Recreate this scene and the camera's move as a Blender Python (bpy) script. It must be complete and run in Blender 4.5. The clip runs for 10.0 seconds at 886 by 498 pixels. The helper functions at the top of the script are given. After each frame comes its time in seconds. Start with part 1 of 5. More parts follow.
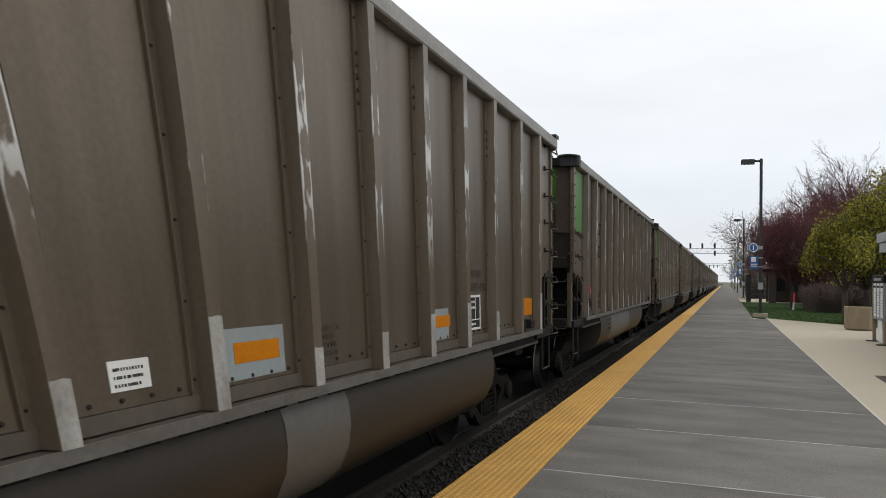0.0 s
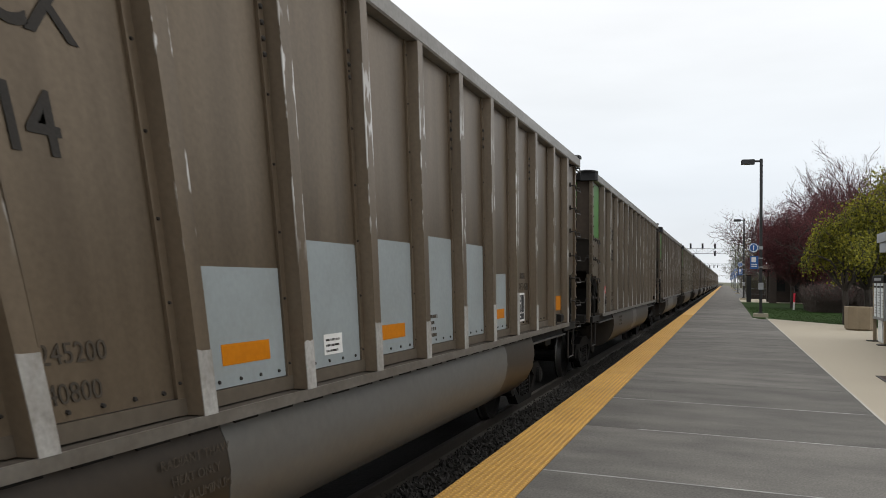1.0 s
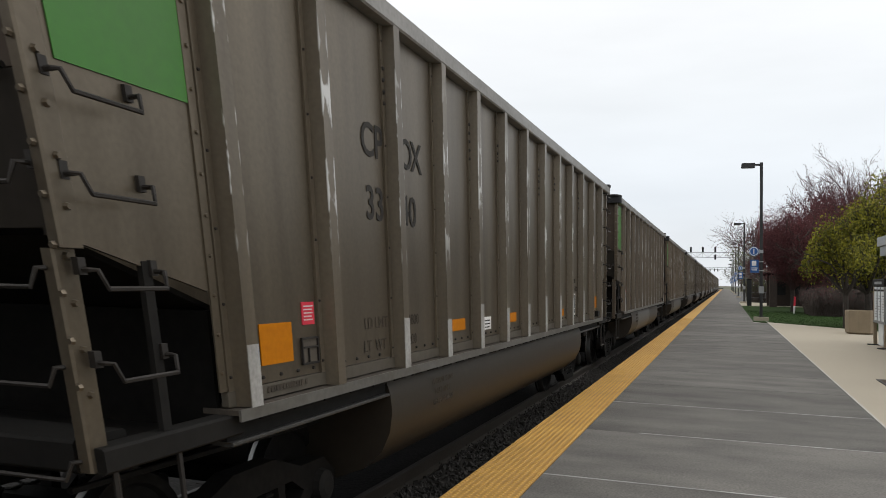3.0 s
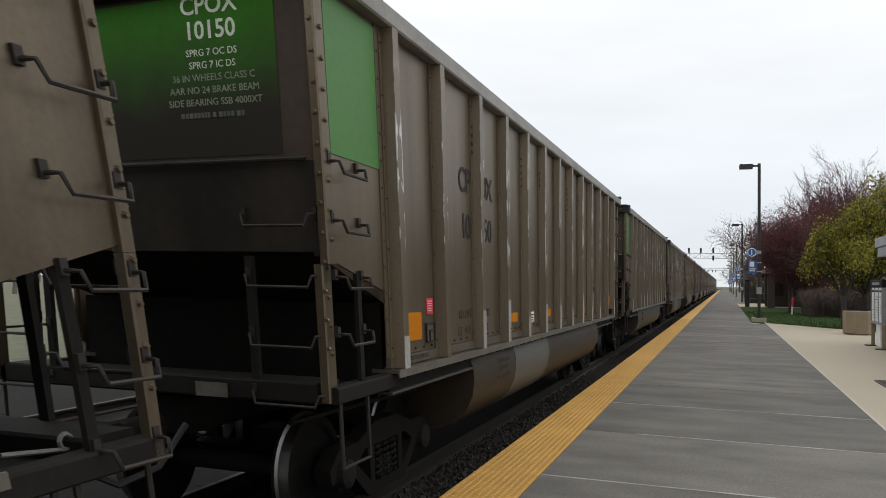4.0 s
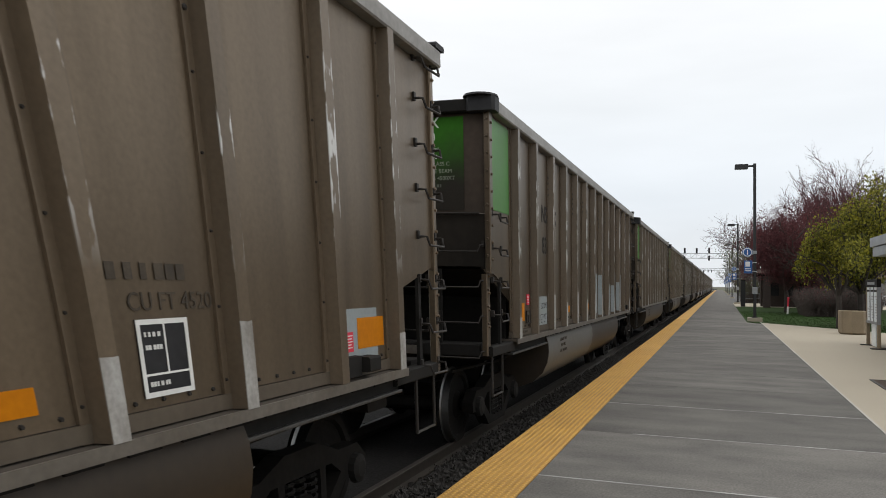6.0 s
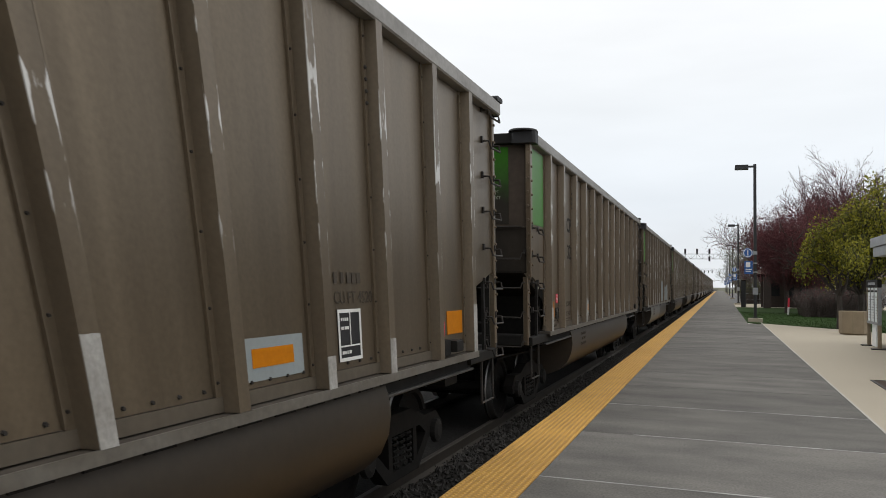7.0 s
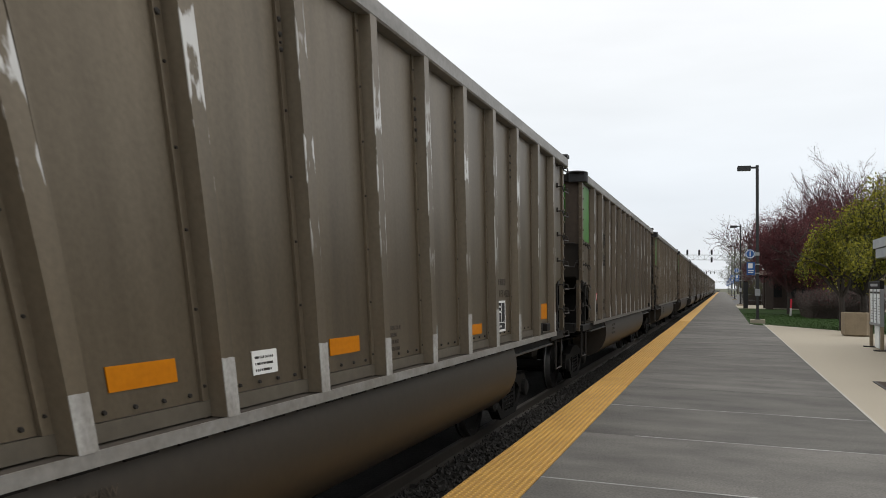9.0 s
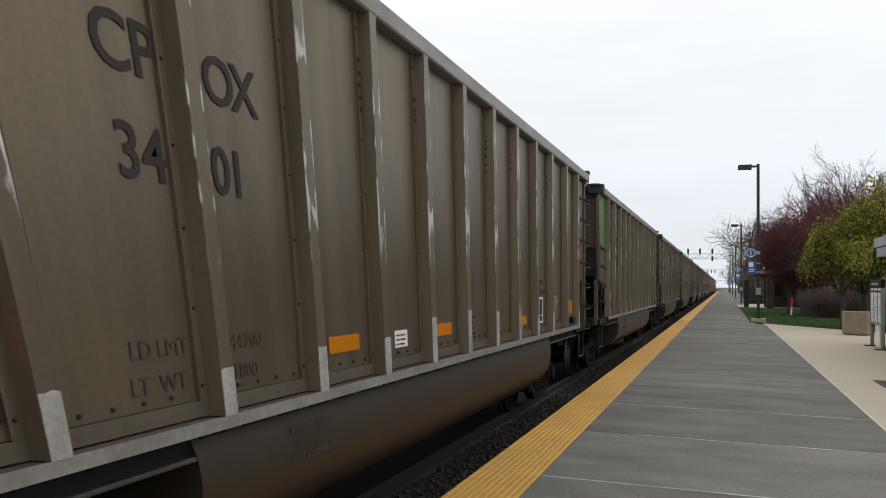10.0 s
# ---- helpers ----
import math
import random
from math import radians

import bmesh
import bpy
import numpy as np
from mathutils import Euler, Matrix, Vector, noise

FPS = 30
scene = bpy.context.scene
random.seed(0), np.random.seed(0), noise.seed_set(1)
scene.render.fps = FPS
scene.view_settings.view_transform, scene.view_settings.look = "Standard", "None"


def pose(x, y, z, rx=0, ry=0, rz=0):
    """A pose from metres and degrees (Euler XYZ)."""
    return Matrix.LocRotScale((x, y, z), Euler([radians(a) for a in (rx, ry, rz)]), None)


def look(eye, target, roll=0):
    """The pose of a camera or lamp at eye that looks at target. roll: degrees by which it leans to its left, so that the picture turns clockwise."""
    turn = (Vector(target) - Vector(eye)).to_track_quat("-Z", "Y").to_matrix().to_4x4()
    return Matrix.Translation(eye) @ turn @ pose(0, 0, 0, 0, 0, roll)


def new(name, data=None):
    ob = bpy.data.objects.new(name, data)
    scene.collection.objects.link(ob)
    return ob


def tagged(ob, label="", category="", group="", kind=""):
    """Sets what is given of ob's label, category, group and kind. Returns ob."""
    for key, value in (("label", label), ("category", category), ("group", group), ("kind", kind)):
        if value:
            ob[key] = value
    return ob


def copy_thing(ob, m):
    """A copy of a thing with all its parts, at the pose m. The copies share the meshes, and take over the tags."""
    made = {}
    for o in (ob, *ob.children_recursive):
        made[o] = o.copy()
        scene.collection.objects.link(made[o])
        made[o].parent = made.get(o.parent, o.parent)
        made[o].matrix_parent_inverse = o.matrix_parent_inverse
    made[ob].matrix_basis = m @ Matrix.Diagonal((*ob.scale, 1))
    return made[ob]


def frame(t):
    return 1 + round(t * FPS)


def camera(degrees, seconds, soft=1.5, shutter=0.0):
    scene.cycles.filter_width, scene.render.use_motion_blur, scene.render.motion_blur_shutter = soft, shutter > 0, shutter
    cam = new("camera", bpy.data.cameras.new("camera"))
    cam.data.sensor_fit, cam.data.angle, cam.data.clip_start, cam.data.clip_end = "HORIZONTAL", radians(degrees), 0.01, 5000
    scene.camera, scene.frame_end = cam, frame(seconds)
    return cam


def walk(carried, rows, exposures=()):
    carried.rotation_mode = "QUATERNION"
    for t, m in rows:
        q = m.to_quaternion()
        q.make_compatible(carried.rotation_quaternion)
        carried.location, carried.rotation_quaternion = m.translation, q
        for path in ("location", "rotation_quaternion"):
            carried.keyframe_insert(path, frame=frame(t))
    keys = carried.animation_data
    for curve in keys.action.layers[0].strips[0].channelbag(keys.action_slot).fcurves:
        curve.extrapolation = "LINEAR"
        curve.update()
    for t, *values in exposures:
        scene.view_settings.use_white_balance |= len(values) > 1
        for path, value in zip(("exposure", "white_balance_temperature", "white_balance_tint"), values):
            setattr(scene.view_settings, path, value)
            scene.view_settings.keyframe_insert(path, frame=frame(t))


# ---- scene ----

# x: to the right of the track, y: along the track, z: up; the platform's top is z = 0.

# ---- camera ----
cam = camera(58.84, 10.0, soft=0.9, shutter=0.95)
# the clip's sensor reads its rows from top to bottom, which makes the passing ribs lean
scene.cycles.rolling_shutter_type = "TOP"
scene.cycles.rolling_shutter_duration = 0.015
EYE = Vector((0.0, 0.0, 1.80))


def aim(yaw, pitch, roll):
    """A camera pose from degrees: yaw to the left of the track, pitch up, lean to the left."""
    a, b = radians(yaw), radians(pitch)
    way = Vector((-math.sin(a) * math.cos(b), math.cos(a) * math.cos(b), math.sin(b)))
    return look(EYE, EYE + way, roll)


CAMERA_ROWS = [
    (0.0, 19.823, 1.964, 1.13), (0.5, 19.800, 1.980, 1.10), (1.0, 19.838, 2.008, 1.05), (1.5, 19.857, 2.055, 0.98),
    (2.0, 19.852, 2.155, 0.96), (2.5, 19.900, 2.215, 1.04), (4.0, 19.730, 2.350, 1.02), (4.5, 19.668, 2.362, 1.02),
    (5.0, 19.580, 2.352, 1.04), (5.5, 19.503, 2.358, 0.97), (7.0, 19.480, 2.480, 0.79), (7.5, 19.526, 2.496, 0.79),
    (8.0, 19.570, 2.540, 0.83), (8.5, 19.604, 2.534, 0.90), (9.0, 19.625, 2.520, 0.89), (9.5, 19.668, 2.520, 0.87),
    (10.0, 19.674, 2.435, 0.90)]
walk(cam, [(t, aim(a, b, c)) for t, a, b, c in CAMERA_ROWS])

# ---- world and sun: a bright overcast sky ----
world = bpy.data.worlds.new("overcast")
scene.world = world
world.use_nodes = True
wn, wl = world.node_tree.nodes, world.node_tree.links
wn.clear()
sky = wn.new("ShaderNodeTexSky")
sky.sky_type, sky.sun_disc = "NISHITA", False
sky.sun_elevation, sky.sun_rotation = radians(52), radians(60)
sky_dim = wn.new("ShaderNodeMix")
sky_dim.data_type, sky_dim.blend_type = "RGBA", "MULTIPLY"
sky_dim.inputs[0].default_value = 1.0
wl.new(sky.outputs[0], sky_dim.inputs[6])
sky_dim.inputs[7].default_value = (0.09, 0.09, 0.09, 1)
coord = wn.new("ShaderNodeTexCoord")
split = wn.new("ShaderNodeSeparateXYZ")
wl.new(coord.outputs["Generated"], split.inputs[0])
height = wn.new("ShaderNodeValToRGB")
wl.new(split.outputs[2], height.inputs[0])
cr = height.color_ramp
cr.elements[0].position, cr.elements[0].color = 0.0, (0.78, 0.81, 0.85, 1)
cr.elements[1].position, cr.elements[1].color = 1.0, (1.50, 1.47, 1.42, 1)
for p, c in ((0.10, (0.81, 0.855, 0.905)), (0.22, (0.89, 0.92, 0.945)), (0.36, (1.04, 1.05, 1.06))):
    e = cr.elements.new(p)
    e.color = (*c, 1)
stretch = wn.new("ShaderNodeMapping")
stretch.inputs["Scale"].default_value = (1.5, 1.5, 7.0)
wl.new(coord.outputs["Generated"], stretch.inputs[0])
cloud = wn.new("ShaderNodeTexNoise")
cloud.inputs["Scale"].default_value, cloud.inputs["Detail"].default_value = 1.6, 5.0
wl.new(stretch.outputs[0], cloud.inputs[0])
cloud_ramp = wn.new("ShaderNodeMapRange")
cloud_ramp.inputs[1].default_value, cloud_ramp.inputs[2].default_value = 0.3, 0.7
cloud_ramp.inputs[3].default_value, cloud_ramp.inputs[4].default_value = 0.94, 1.05
wl.new(cloud.outputs[0], cloud_ramp.inputs[0])
clouds = wn.new("ShaderNodeMix")
clouds.data_type, clouds.blend_type = "RGBA", "MULTIPLY"
clouds.inputs[0].default_value = 1.0
wl.new(height.outputs[0], clouds.inputs[6])
wl.new(cloud_ramp.outputs[0], clouds.inputs[7])
veil = wn.new("ShaderNodeMix")
veil.data_type = "RGBA"
veil.inputs[0].default_value = 0.93
wl.new(sky_dim.outputs[2], veil.inputs[6])
wl.new(clouds.outputs[2], veil.inputs[7])
background = wn.new("ShaderNodeBackground")
background.inputs[1].default_value = 1.07
wl.new(veil.outputs[2], background.inputs[0])
out = wn.new("ShaderNodeOutputWorld")
wl.new(background.outputs[0], out.inputs[0])

sun = new("sun", bpy.data.lights.new("sun", "SUN"))
sun.data.energy, sun.data.angle, sun.data.color = 0.45, radians(40), (1.0, 0.97, 0.92)
sun.matrix_world = look((30, 18, 45), (0, 0, 0))
scene.view_settings.exposure = 0.0


# ---- materials ----
def material(name, color, rough=0.6, metal=0.0, grain=20.0, vary=0.25, stain=1.5, stain_vary=0.25, bump=0.0, bump_scale=60.0,
             tint=False, squeeze=(1, 1, 1), dark=None, random_vary=0.0, spec=0.5, trans=0.0):
    """A surface with variation at two scales. squeeze stretches the stains; dark is the stains' colour; tint takes the object's colour in."""
    m = bpy.data.materials.new(name)
    m.use_nodes = True
    n, k = m.node_tree.nodes, m.node_tree.links
    b = n["Principled BSDF"]
    tc = n.new("ShaderNodeTexCoord")
    mp = n.new("ShaderNodeMapping")
    mp.inputs["Scale"].default_value = squeeze
    info = n.new("ShaderNodeObjectInfo")
    k.new(tc.outputs["Object"], mp.inputs[0])
    shift = n.new("ShaderNodeVectorMath")
    shift.operation = "MULTIPLY_ADD"
    k.new(info.outputs["Random"], shift.inputs[0])
    shift.inputs[1].default_value = (31.0, 17.0, 23.0)
    k.new(mp.outputs[0], shift.inputs[2])
    big, small = n.new("ShaderNodeTexNoise"), n.new("ShaderNodeTexNoise")
    big.inputs["Scale"].default_value, big.inputs["Detail"].default_value = stain, 5.0
    small.inputs["Scale"].default_value, small.inputs["Detail"].default_value = grain, 3.0
    k.new(shift.outputs[0], big.inputs[0])
    k.new(tc.outputs["Object"], small.inputs[0])
    r1 = n.new("ShaderNodeMapRange")
    r1.inputs[1].default_value, r1.inputs[2].default_value, r1.inputs[3].default_value, r1.inputs[4].default_value = 0.3, 0.7, 0.0, stain_vary
    k.new(big.outputs[0], r1.inputs[0])
    mix = n.new("ShaderNodeMix")
    mix.data_type = "RGBA"
    k.new(r1.outputs[0], mix.inputs[0])
    mix.inputs[6].default_value = (*color, 1)
    dark = dark or [c * 0.4 for c in color]
    mix.inputs[7].default_value = (*dark, 1)
    r2 = n.new("ShaderNodeMapRange")
    r2.inputs[1].default_value, r2.inputs[2].default_value = 0.25, 0.75
    r2.inputs[3].default_value, r2.inputs[4].default_value = 1 - vary, 1 + vary
    k.new(small.outputs[0], r2.inputs[0])
    mul = n.new("ShaderNodeMix")
    mul.data_type, mul.blend_type = "RGBA", "MULTIPLY"
    mul.inputs[0].default_value = 1.0
    k.new(mix.outputs[2], mul.inputs[6])
    k.new(r2.outputs[0], mul.inputs[7])
    last = mul.outputs[2]
    if tint:
        t = n.new("ShaderNodeMix")
        t.data_type, t.blend_type = "RGBA", "MULTIPLY"
        t.inputs[0].default_value = 1.0
        k.new(last, t.inputs[6])
        k.new(info.outputs["Color"], t.inputs[7])
        last = t.outputs[2]
    if random_vary:
        r3 = n.new("ShaderNodeMapRange")
        r3.inputs[3].default_value, r3.inputs[4].default_value = 1 - random_vary, 1 + random_vary
        k.new(info.outputs["Random"], r3.inputs[0])
        t = n.new("ShaderNodeMix")
        t.data_type, t.blend_type = "RGBA", "MULTIPLY"
        t.inputs[0].default_value = 1.0
        k.new(last, t.inputs[6])
        k.new(r3.outputs[0], t.inputs[7])
        last = t.outputs[2]
    k.new(last, b.inputs["Base Color"])
    b.inputs["Roughness"].default_value, b.inputs["Metallic"].default_value = rough, metal
    b.inputs["Specular IOR Level"].default_value = spec
    if trans:
        b.inputs["Transmission Weight"].default_value = trans
    if bump:
        bn = n.new("ShaderNodeTexNoise")
        bn.inputs["Scale"].default_value, bn.inputs["Detail"].default_value = bump_scale, 4.0
        k.new(tc.outputs["Object"], bn.inputs[0])
        bm = n.new("ShaderNodeBump")
        bm.inputs["Strength"].default_value, bm.inputs["Distance"].default_value = bump, 0.01
        k.new(bn.outputs[0], bm.inputs["Height"])
        k.new(bm.outputs[0], b.inputs["Normal"])
    return m


PAINT = material("brown_car_paint", (0.148, 0.119, 0.087), 0.38, 0.6, 30, 0.10, 1.0, 0.65, tint=True, squeeze=(4.5, 4.5, 0.4), dark=(0.076, 0.060, 0.043), bump=0.06, bump_scale=5)
KICK = material("pale_kick_strip", (0.090, 0.076, 0.058), 0.6, 0.2, 14, 0.15, 2.0, 0.6, tint=True, dark=(0.075, 0.06, 0.046))
LEDGE = material("dusty_ledge", (0.055, 0.044, 0.033), 0.85, 0.0, 20, 0.25, 2.5, 0.6, dark=(0.04, 0.032, 0.025))
# The sides' brown made much darker: the tub's downward-facing shade is in it.
TUB_SHADED = material("shaded_tub_paint", (0.036, 0.028, 0.020), 0.5, 0.35, 14, 0.12, 0.9, 0.5, tint=True, squeeze=(0.5, 0.5, 2.5), dark=(0.026, 0.021, 0.016), bump=0.1, bump_scale=3)
TUB_PALE = material("repainted_tub", (0.105, 0.105, 0.10), 0.5, 0.2, 14, 0.1, 0.9, 0.5, squeeze=(0.5, 0.5, 2.5), dark=(0.09, 0.078, 0.062))
GREEN = material("green_paint", (0.029, 0.155, 0.008), 0.45, 0, 18, 0.08, 1.5, 0.4, dark=(0.036, 0.122, 0.012), squeeze=(2, 2, 0.7))
PATCH = material("grey_patch_paint", (0.265, 0.30, 0.31), 0.45, 0.1, 25, 0.06, 2, 0.5, dark=(0.20, 0.215, 0.21))
CHALK = material("white_rib_paint", (0.35, 0.345, 0.33), 0.6, 0, 40, 0.18, 7, 0.75, dark=(0.15, 0.135, 0.115), squeeze=(1, 1, 0.5))
ORANGE = material("orange_reflector", (0.46, 0.155, 0.002), 0.5, 0, 30, 0.08, 2, 0.4, squeeze=(1, 1, 14), dark=(0.38, 0.12, 0.003), spec=0.12)
RED = material("red_placard", (0.66, 0.03, 0.06), 0.45, 0, 30, 0.06, 4, 0.3)
WHITE = material("white_paint", (0.72, 0.72, 0.70), 0.5, 0, 30, 0.06, 4, 0.3)
BLACK = material("black_paint", (0.022, 0.022, 0.024), 0.6, 0, 20, 0.2, 3, 0.5, spec=0.25)
LETTER = material("dark_lettering", (0.028, 0.026, 0.024), 0.7, 0, 60, 0.2, 8, 0.3, dark=(0.045, 0.037, 0.030), spec=0.2)
FAINT = material("faded_lettering", (0.042, 0.035, 0.028), 0.7, 0, 60, 0.2, 9, 0.8, dark=(0.085, 0.068, 0.05), spec=0.2)
CREAM = material("white_lettering", (0.62, 0.66, 0.58), 0.6, 0, 60, 0.1, 8, 0.5, tint=True, dark=(0.3, 0.36, 0.25))
END_DARK = material("dark_end_paint", (0.030, 0.025, 0.020), 0.85, 0, 10, 0.15, 1.4, 0.8, dark=(0.012, 0.011, 0.010), squeeze=(1.5, 1.5, 0.6), spec=0.12)
# Gear and underframe: deep shade beneath the cars is put into these blacks.
NEAR_BLACK = material("black_running_gear", (0.007, 0.0065, 0.006), 0.85, 0.2, 18, 0.3, 3, 0.6, dark=(0.014, 0.012, 0.010), spec=0.15)
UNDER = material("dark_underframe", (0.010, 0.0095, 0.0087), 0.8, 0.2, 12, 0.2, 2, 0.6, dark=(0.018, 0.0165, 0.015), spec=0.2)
IRON = material("dark_iron", (0.030, 0.026, 0.023), 0.6, 0.4, 25, 0.2, 6, 0.5)
CHORD = material("worn_aluminium", (0.26, 0.25, 0.235), 0.5, 0.35, 20, 0.14, 3, 0.6, dark=(0.12, 0.112, 0.10), squeeze=(1, 0.6, 2))
SILL = material("scuffed_sill", (0.128, 0.122, 0.113), 0.5, 0.2, 22, 0.15, 4, 0.75, tint=True, dark=(0.075, 0.066, 0.055), squeeze=(1, 0.8, 2))
WEBLIP = material("worn_flange", (0.06, 0.058, 0.054), 0.6, 0.3, 20, 0.2, 3, 0.6)
DIM_CREAM = material("dull_white_lettering", (0.24, 0.265, 0.21), 0.7, 0, 40, 0.2, 8, 0.7, tint=True, dark=(0.14, 0.16, 0.11))
END_PAINT = material("dusty_end_paint", (0.062, 0.047, 0.036), 0.8, 0, 12, 0.15, 1.2, 0.7, dark=(0.028, 0.023, 0.019), squeeze=(2, 2, 0.5), spec=0.2)
FADED_CREAM = material("faded_white_lettering", (0.09, 0.10, 0.075), 0.7, 0, 40, 0.3, 8, 0.7)
TREAD = material("polished_tread", (0.26, 0.255, 0.25), 0.4, 1.0, 30, 0.1, 3, 0.3)
RAIL = material("rail_steel", (0.035, 0.028, 0.022), 0.6, 0.4, 20, 0.2, 2, 0.4)
# Sleepers and ballast are near black, the train's shade included in their colour.
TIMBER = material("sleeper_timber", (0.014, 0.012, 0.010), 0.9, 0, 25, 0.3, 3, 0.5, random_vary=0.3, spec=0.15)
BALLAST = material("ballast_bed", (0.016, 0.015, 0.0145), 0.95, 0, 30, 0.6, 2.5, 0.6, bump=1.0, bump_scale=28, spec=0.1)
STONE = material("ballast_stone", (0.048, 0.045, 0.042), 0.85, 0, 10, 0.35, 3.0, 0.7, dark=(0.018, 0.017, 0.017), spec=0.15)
SLAB = material("grey_platform_concrete", (0.150, 0.143, 0.131), 0.85, 0, 45, 0.32, 1.1, 0.85, dark=(0.074, 0.071, 0.067), squeeze=(0.8, 1.7, 1), bump=0.5, bump_scale=120, random_vary=0.13, spec=0.3)
SEAL_DULL = material("worn_joint_sealant", (0.17, 0.165, 0.155), 0.85, 0, 40, 0.2, 2.5, 0.9, dark=(0.09, 0.088, 0.084))
SEAL = material("pale_joint_sealant", (0.40, 0.40, 0.385), 0.8, 0, 40, 0.2, 2.5, 0.9, dark=(0.15, 0.15, 0.145))
# Base a darker yellow than the domes, so that they stand out.
TACTILE_BASE = material("darker_tactile_base", (0.44, 0.245, 0.05), 0.8, 0, 40, 0.2, 1.6, 0.6, dark=(0.26, 0.14, 0.035))
TACTILE = material("yellow_tactile_tile", (0.57, 0.33, 0.07), 0.7, 0, 40, 0.1, 1.6, 0.5, dark=(0.42, 0.235, 0.05), random_vary=0.05)
CONCRETE = material("tan_concrete", (0.36, 0.32, 0.25), 0.85, 0, 60, 0.1, 0.5, 0.35, dark=(0.32, 0.28, 0.22), bump=0.15, bump_scale=90, random_vary=0.05)
KERB = material("pale_kerb", (0.46, 0.44, 0.40), 0.85, 0, 40, 0.12, 2, 0.4)
LAWN = material("spring_lawn", (0.024, 0.048, 0.013), 0.9, 0, 3, 0.3, 0.35, 0.4, dark=(0.035, 0.055, 0.016), bump=0.6, bump_scale=40, spec=0.05)
BLADE = material("grass_blade", (0.026, 0.052, 0.014), 0.9, 0, 5, 0.3, 0.5, 0.4, spec=0.05)
EARTH = material("rough_ground", (0.10, 0.095, 0.06), 0.95, 0, 1.5, 0.3, 0.05, 0.6, dark=(0.055, 0.07, 0.03), bump=0.4, bump_scale=8)
MULCH = material("brown_mulch", (0.055, 0.036, 0.024), 0.95, 0, 30, 0.5, 3, 0.5, bump=1.0, bump_scale=50)
ASPHALT = material("car_park_asphalt", (0.11, 0.11, 0.108), 0.9, 0, 20, 0.2, 0.4, 0.4)
POLE = material("black_pole_paint", (0.018, 0.018, 0.019), 0.5, 0.1, 20, 0.15, 2, 0.3)
BLUE = material("blue_sign", (0.012, 0.09, 0.30), 0.4, 0, 20, 0.06, 3, 0.15)
AGGREGATE = material("exposed_aggregate", (0.27, 0.215, 0.145), 0.9, 0, 120, 0.3, 3, 0.3, bump=0.6, bump_scale=120)
GREYMETAL = material("grey_metal", (0.30, 0.31, 0.32), 0.45, 0.3, 20, 0.1, 3, 0.3)
PANEL = material("pale_map_panel", (0.78, 0.82, 0.83), 0.3, 0, 20, 0.1, 6, 0.3, dark=(0.55, 0.63, 0.66))
FASCIA = material("grey_fascia", (0.26, 0.27, 0.275), 0.5, 0.2, 20, 0.1, 2, 0.3)
GLASS = material("dark_glazing", (0.03, 0.033, 0.035), 0.08, 0, 20, 0.1, 2, 0.3)
BRICK = material("dark_brick", (0.05, 0.036, 0.03), 0.85, 0, 12, 0.3, 1.5, 0.4)
SHINGLE = material("brown_shingle", (0.10, 0.068, 0.055), 0.9, 0, 14, 0.35, 1.2, 0.5)
RENDER = material("grey_wall", (0.22, 0.215, 0.20), 0.85, 0, 14, 0.15, 0.8, 0.4)
BARK = material("dark_bark", (0.045, 0.036, 0.030), 0.9, 0, 15, 0.35, 3, 0.5, bump=0.6, bump_scale=25)
TWIG = material("reddish_twig", (0.080, 0.042, 0.042), 0.9, 0, 8, 0.3, 2, 0.4)
GREYTWIG = material("grey_twig", (0.13, 0.115, 0.105), 0.9, 0, 8, 0.3, 2, 0.4)
HEDGETWIG = material("brown_hedge_twig", (0.075, 0.058, 0.05), 0.9, 0, 8, 0.35, 1, 0.5)


def leaf_material(name, low, high):
    m = bpy.data.materials.new(name)
    m.use_nodes = True
    n, k = m.node_tree.nodes, m.node_tree.links
    b = n["Principled BSDF"]
    g = n.new("ShaderNodeNewGeometry")
    r = n.new("ShaderNodeValToRGB")
    r.color_ramp.elements[0].color, r.color_ramp.elements[1].color = (*low, 1), (*high, 1)
    k.new(g.outputs["Random Per Island"], r.inputs[0])
    k.new(r.outputs[0], b.inputs["Base Color"])
    b.inputs["Roughness"].default_value = 0.7
    b.inputs["Subsurface Weight"].default_value = 0.0
    tr = n.new("ShaderNodeBsdfTranslucent")
    k.new(r.outputs[0], tr.inputs[0])
    add = n.new("ShaderNodeMixShader")
    add.inputs[0].default_value = 0.35
    k.new(b.outputs[0], add.inputs[1])
    k.new(tr.outputs[0], add.inputs[2])
    k.new(add.outputs[0], n["Material Output"].inputs[0])
    return m


MAROON = leaf_material("maroon_leaf", (0.04, 0.012, 0.014), (0.165, 0.045, 0.050))
BUD = leaf_material("pink_bud", (0.08, 0.035, 0.042), (0.20, 0.10, 0.11))
LIME = leaf_material("yellow_green_leaf", (0.035, 0.045, 0.006), (0.30, 0.28, 0.022))
OLIVE = leaf_material("olive_leaf", (0.05, 0.07, 0.02), (0.13, 0.16, 0.05))


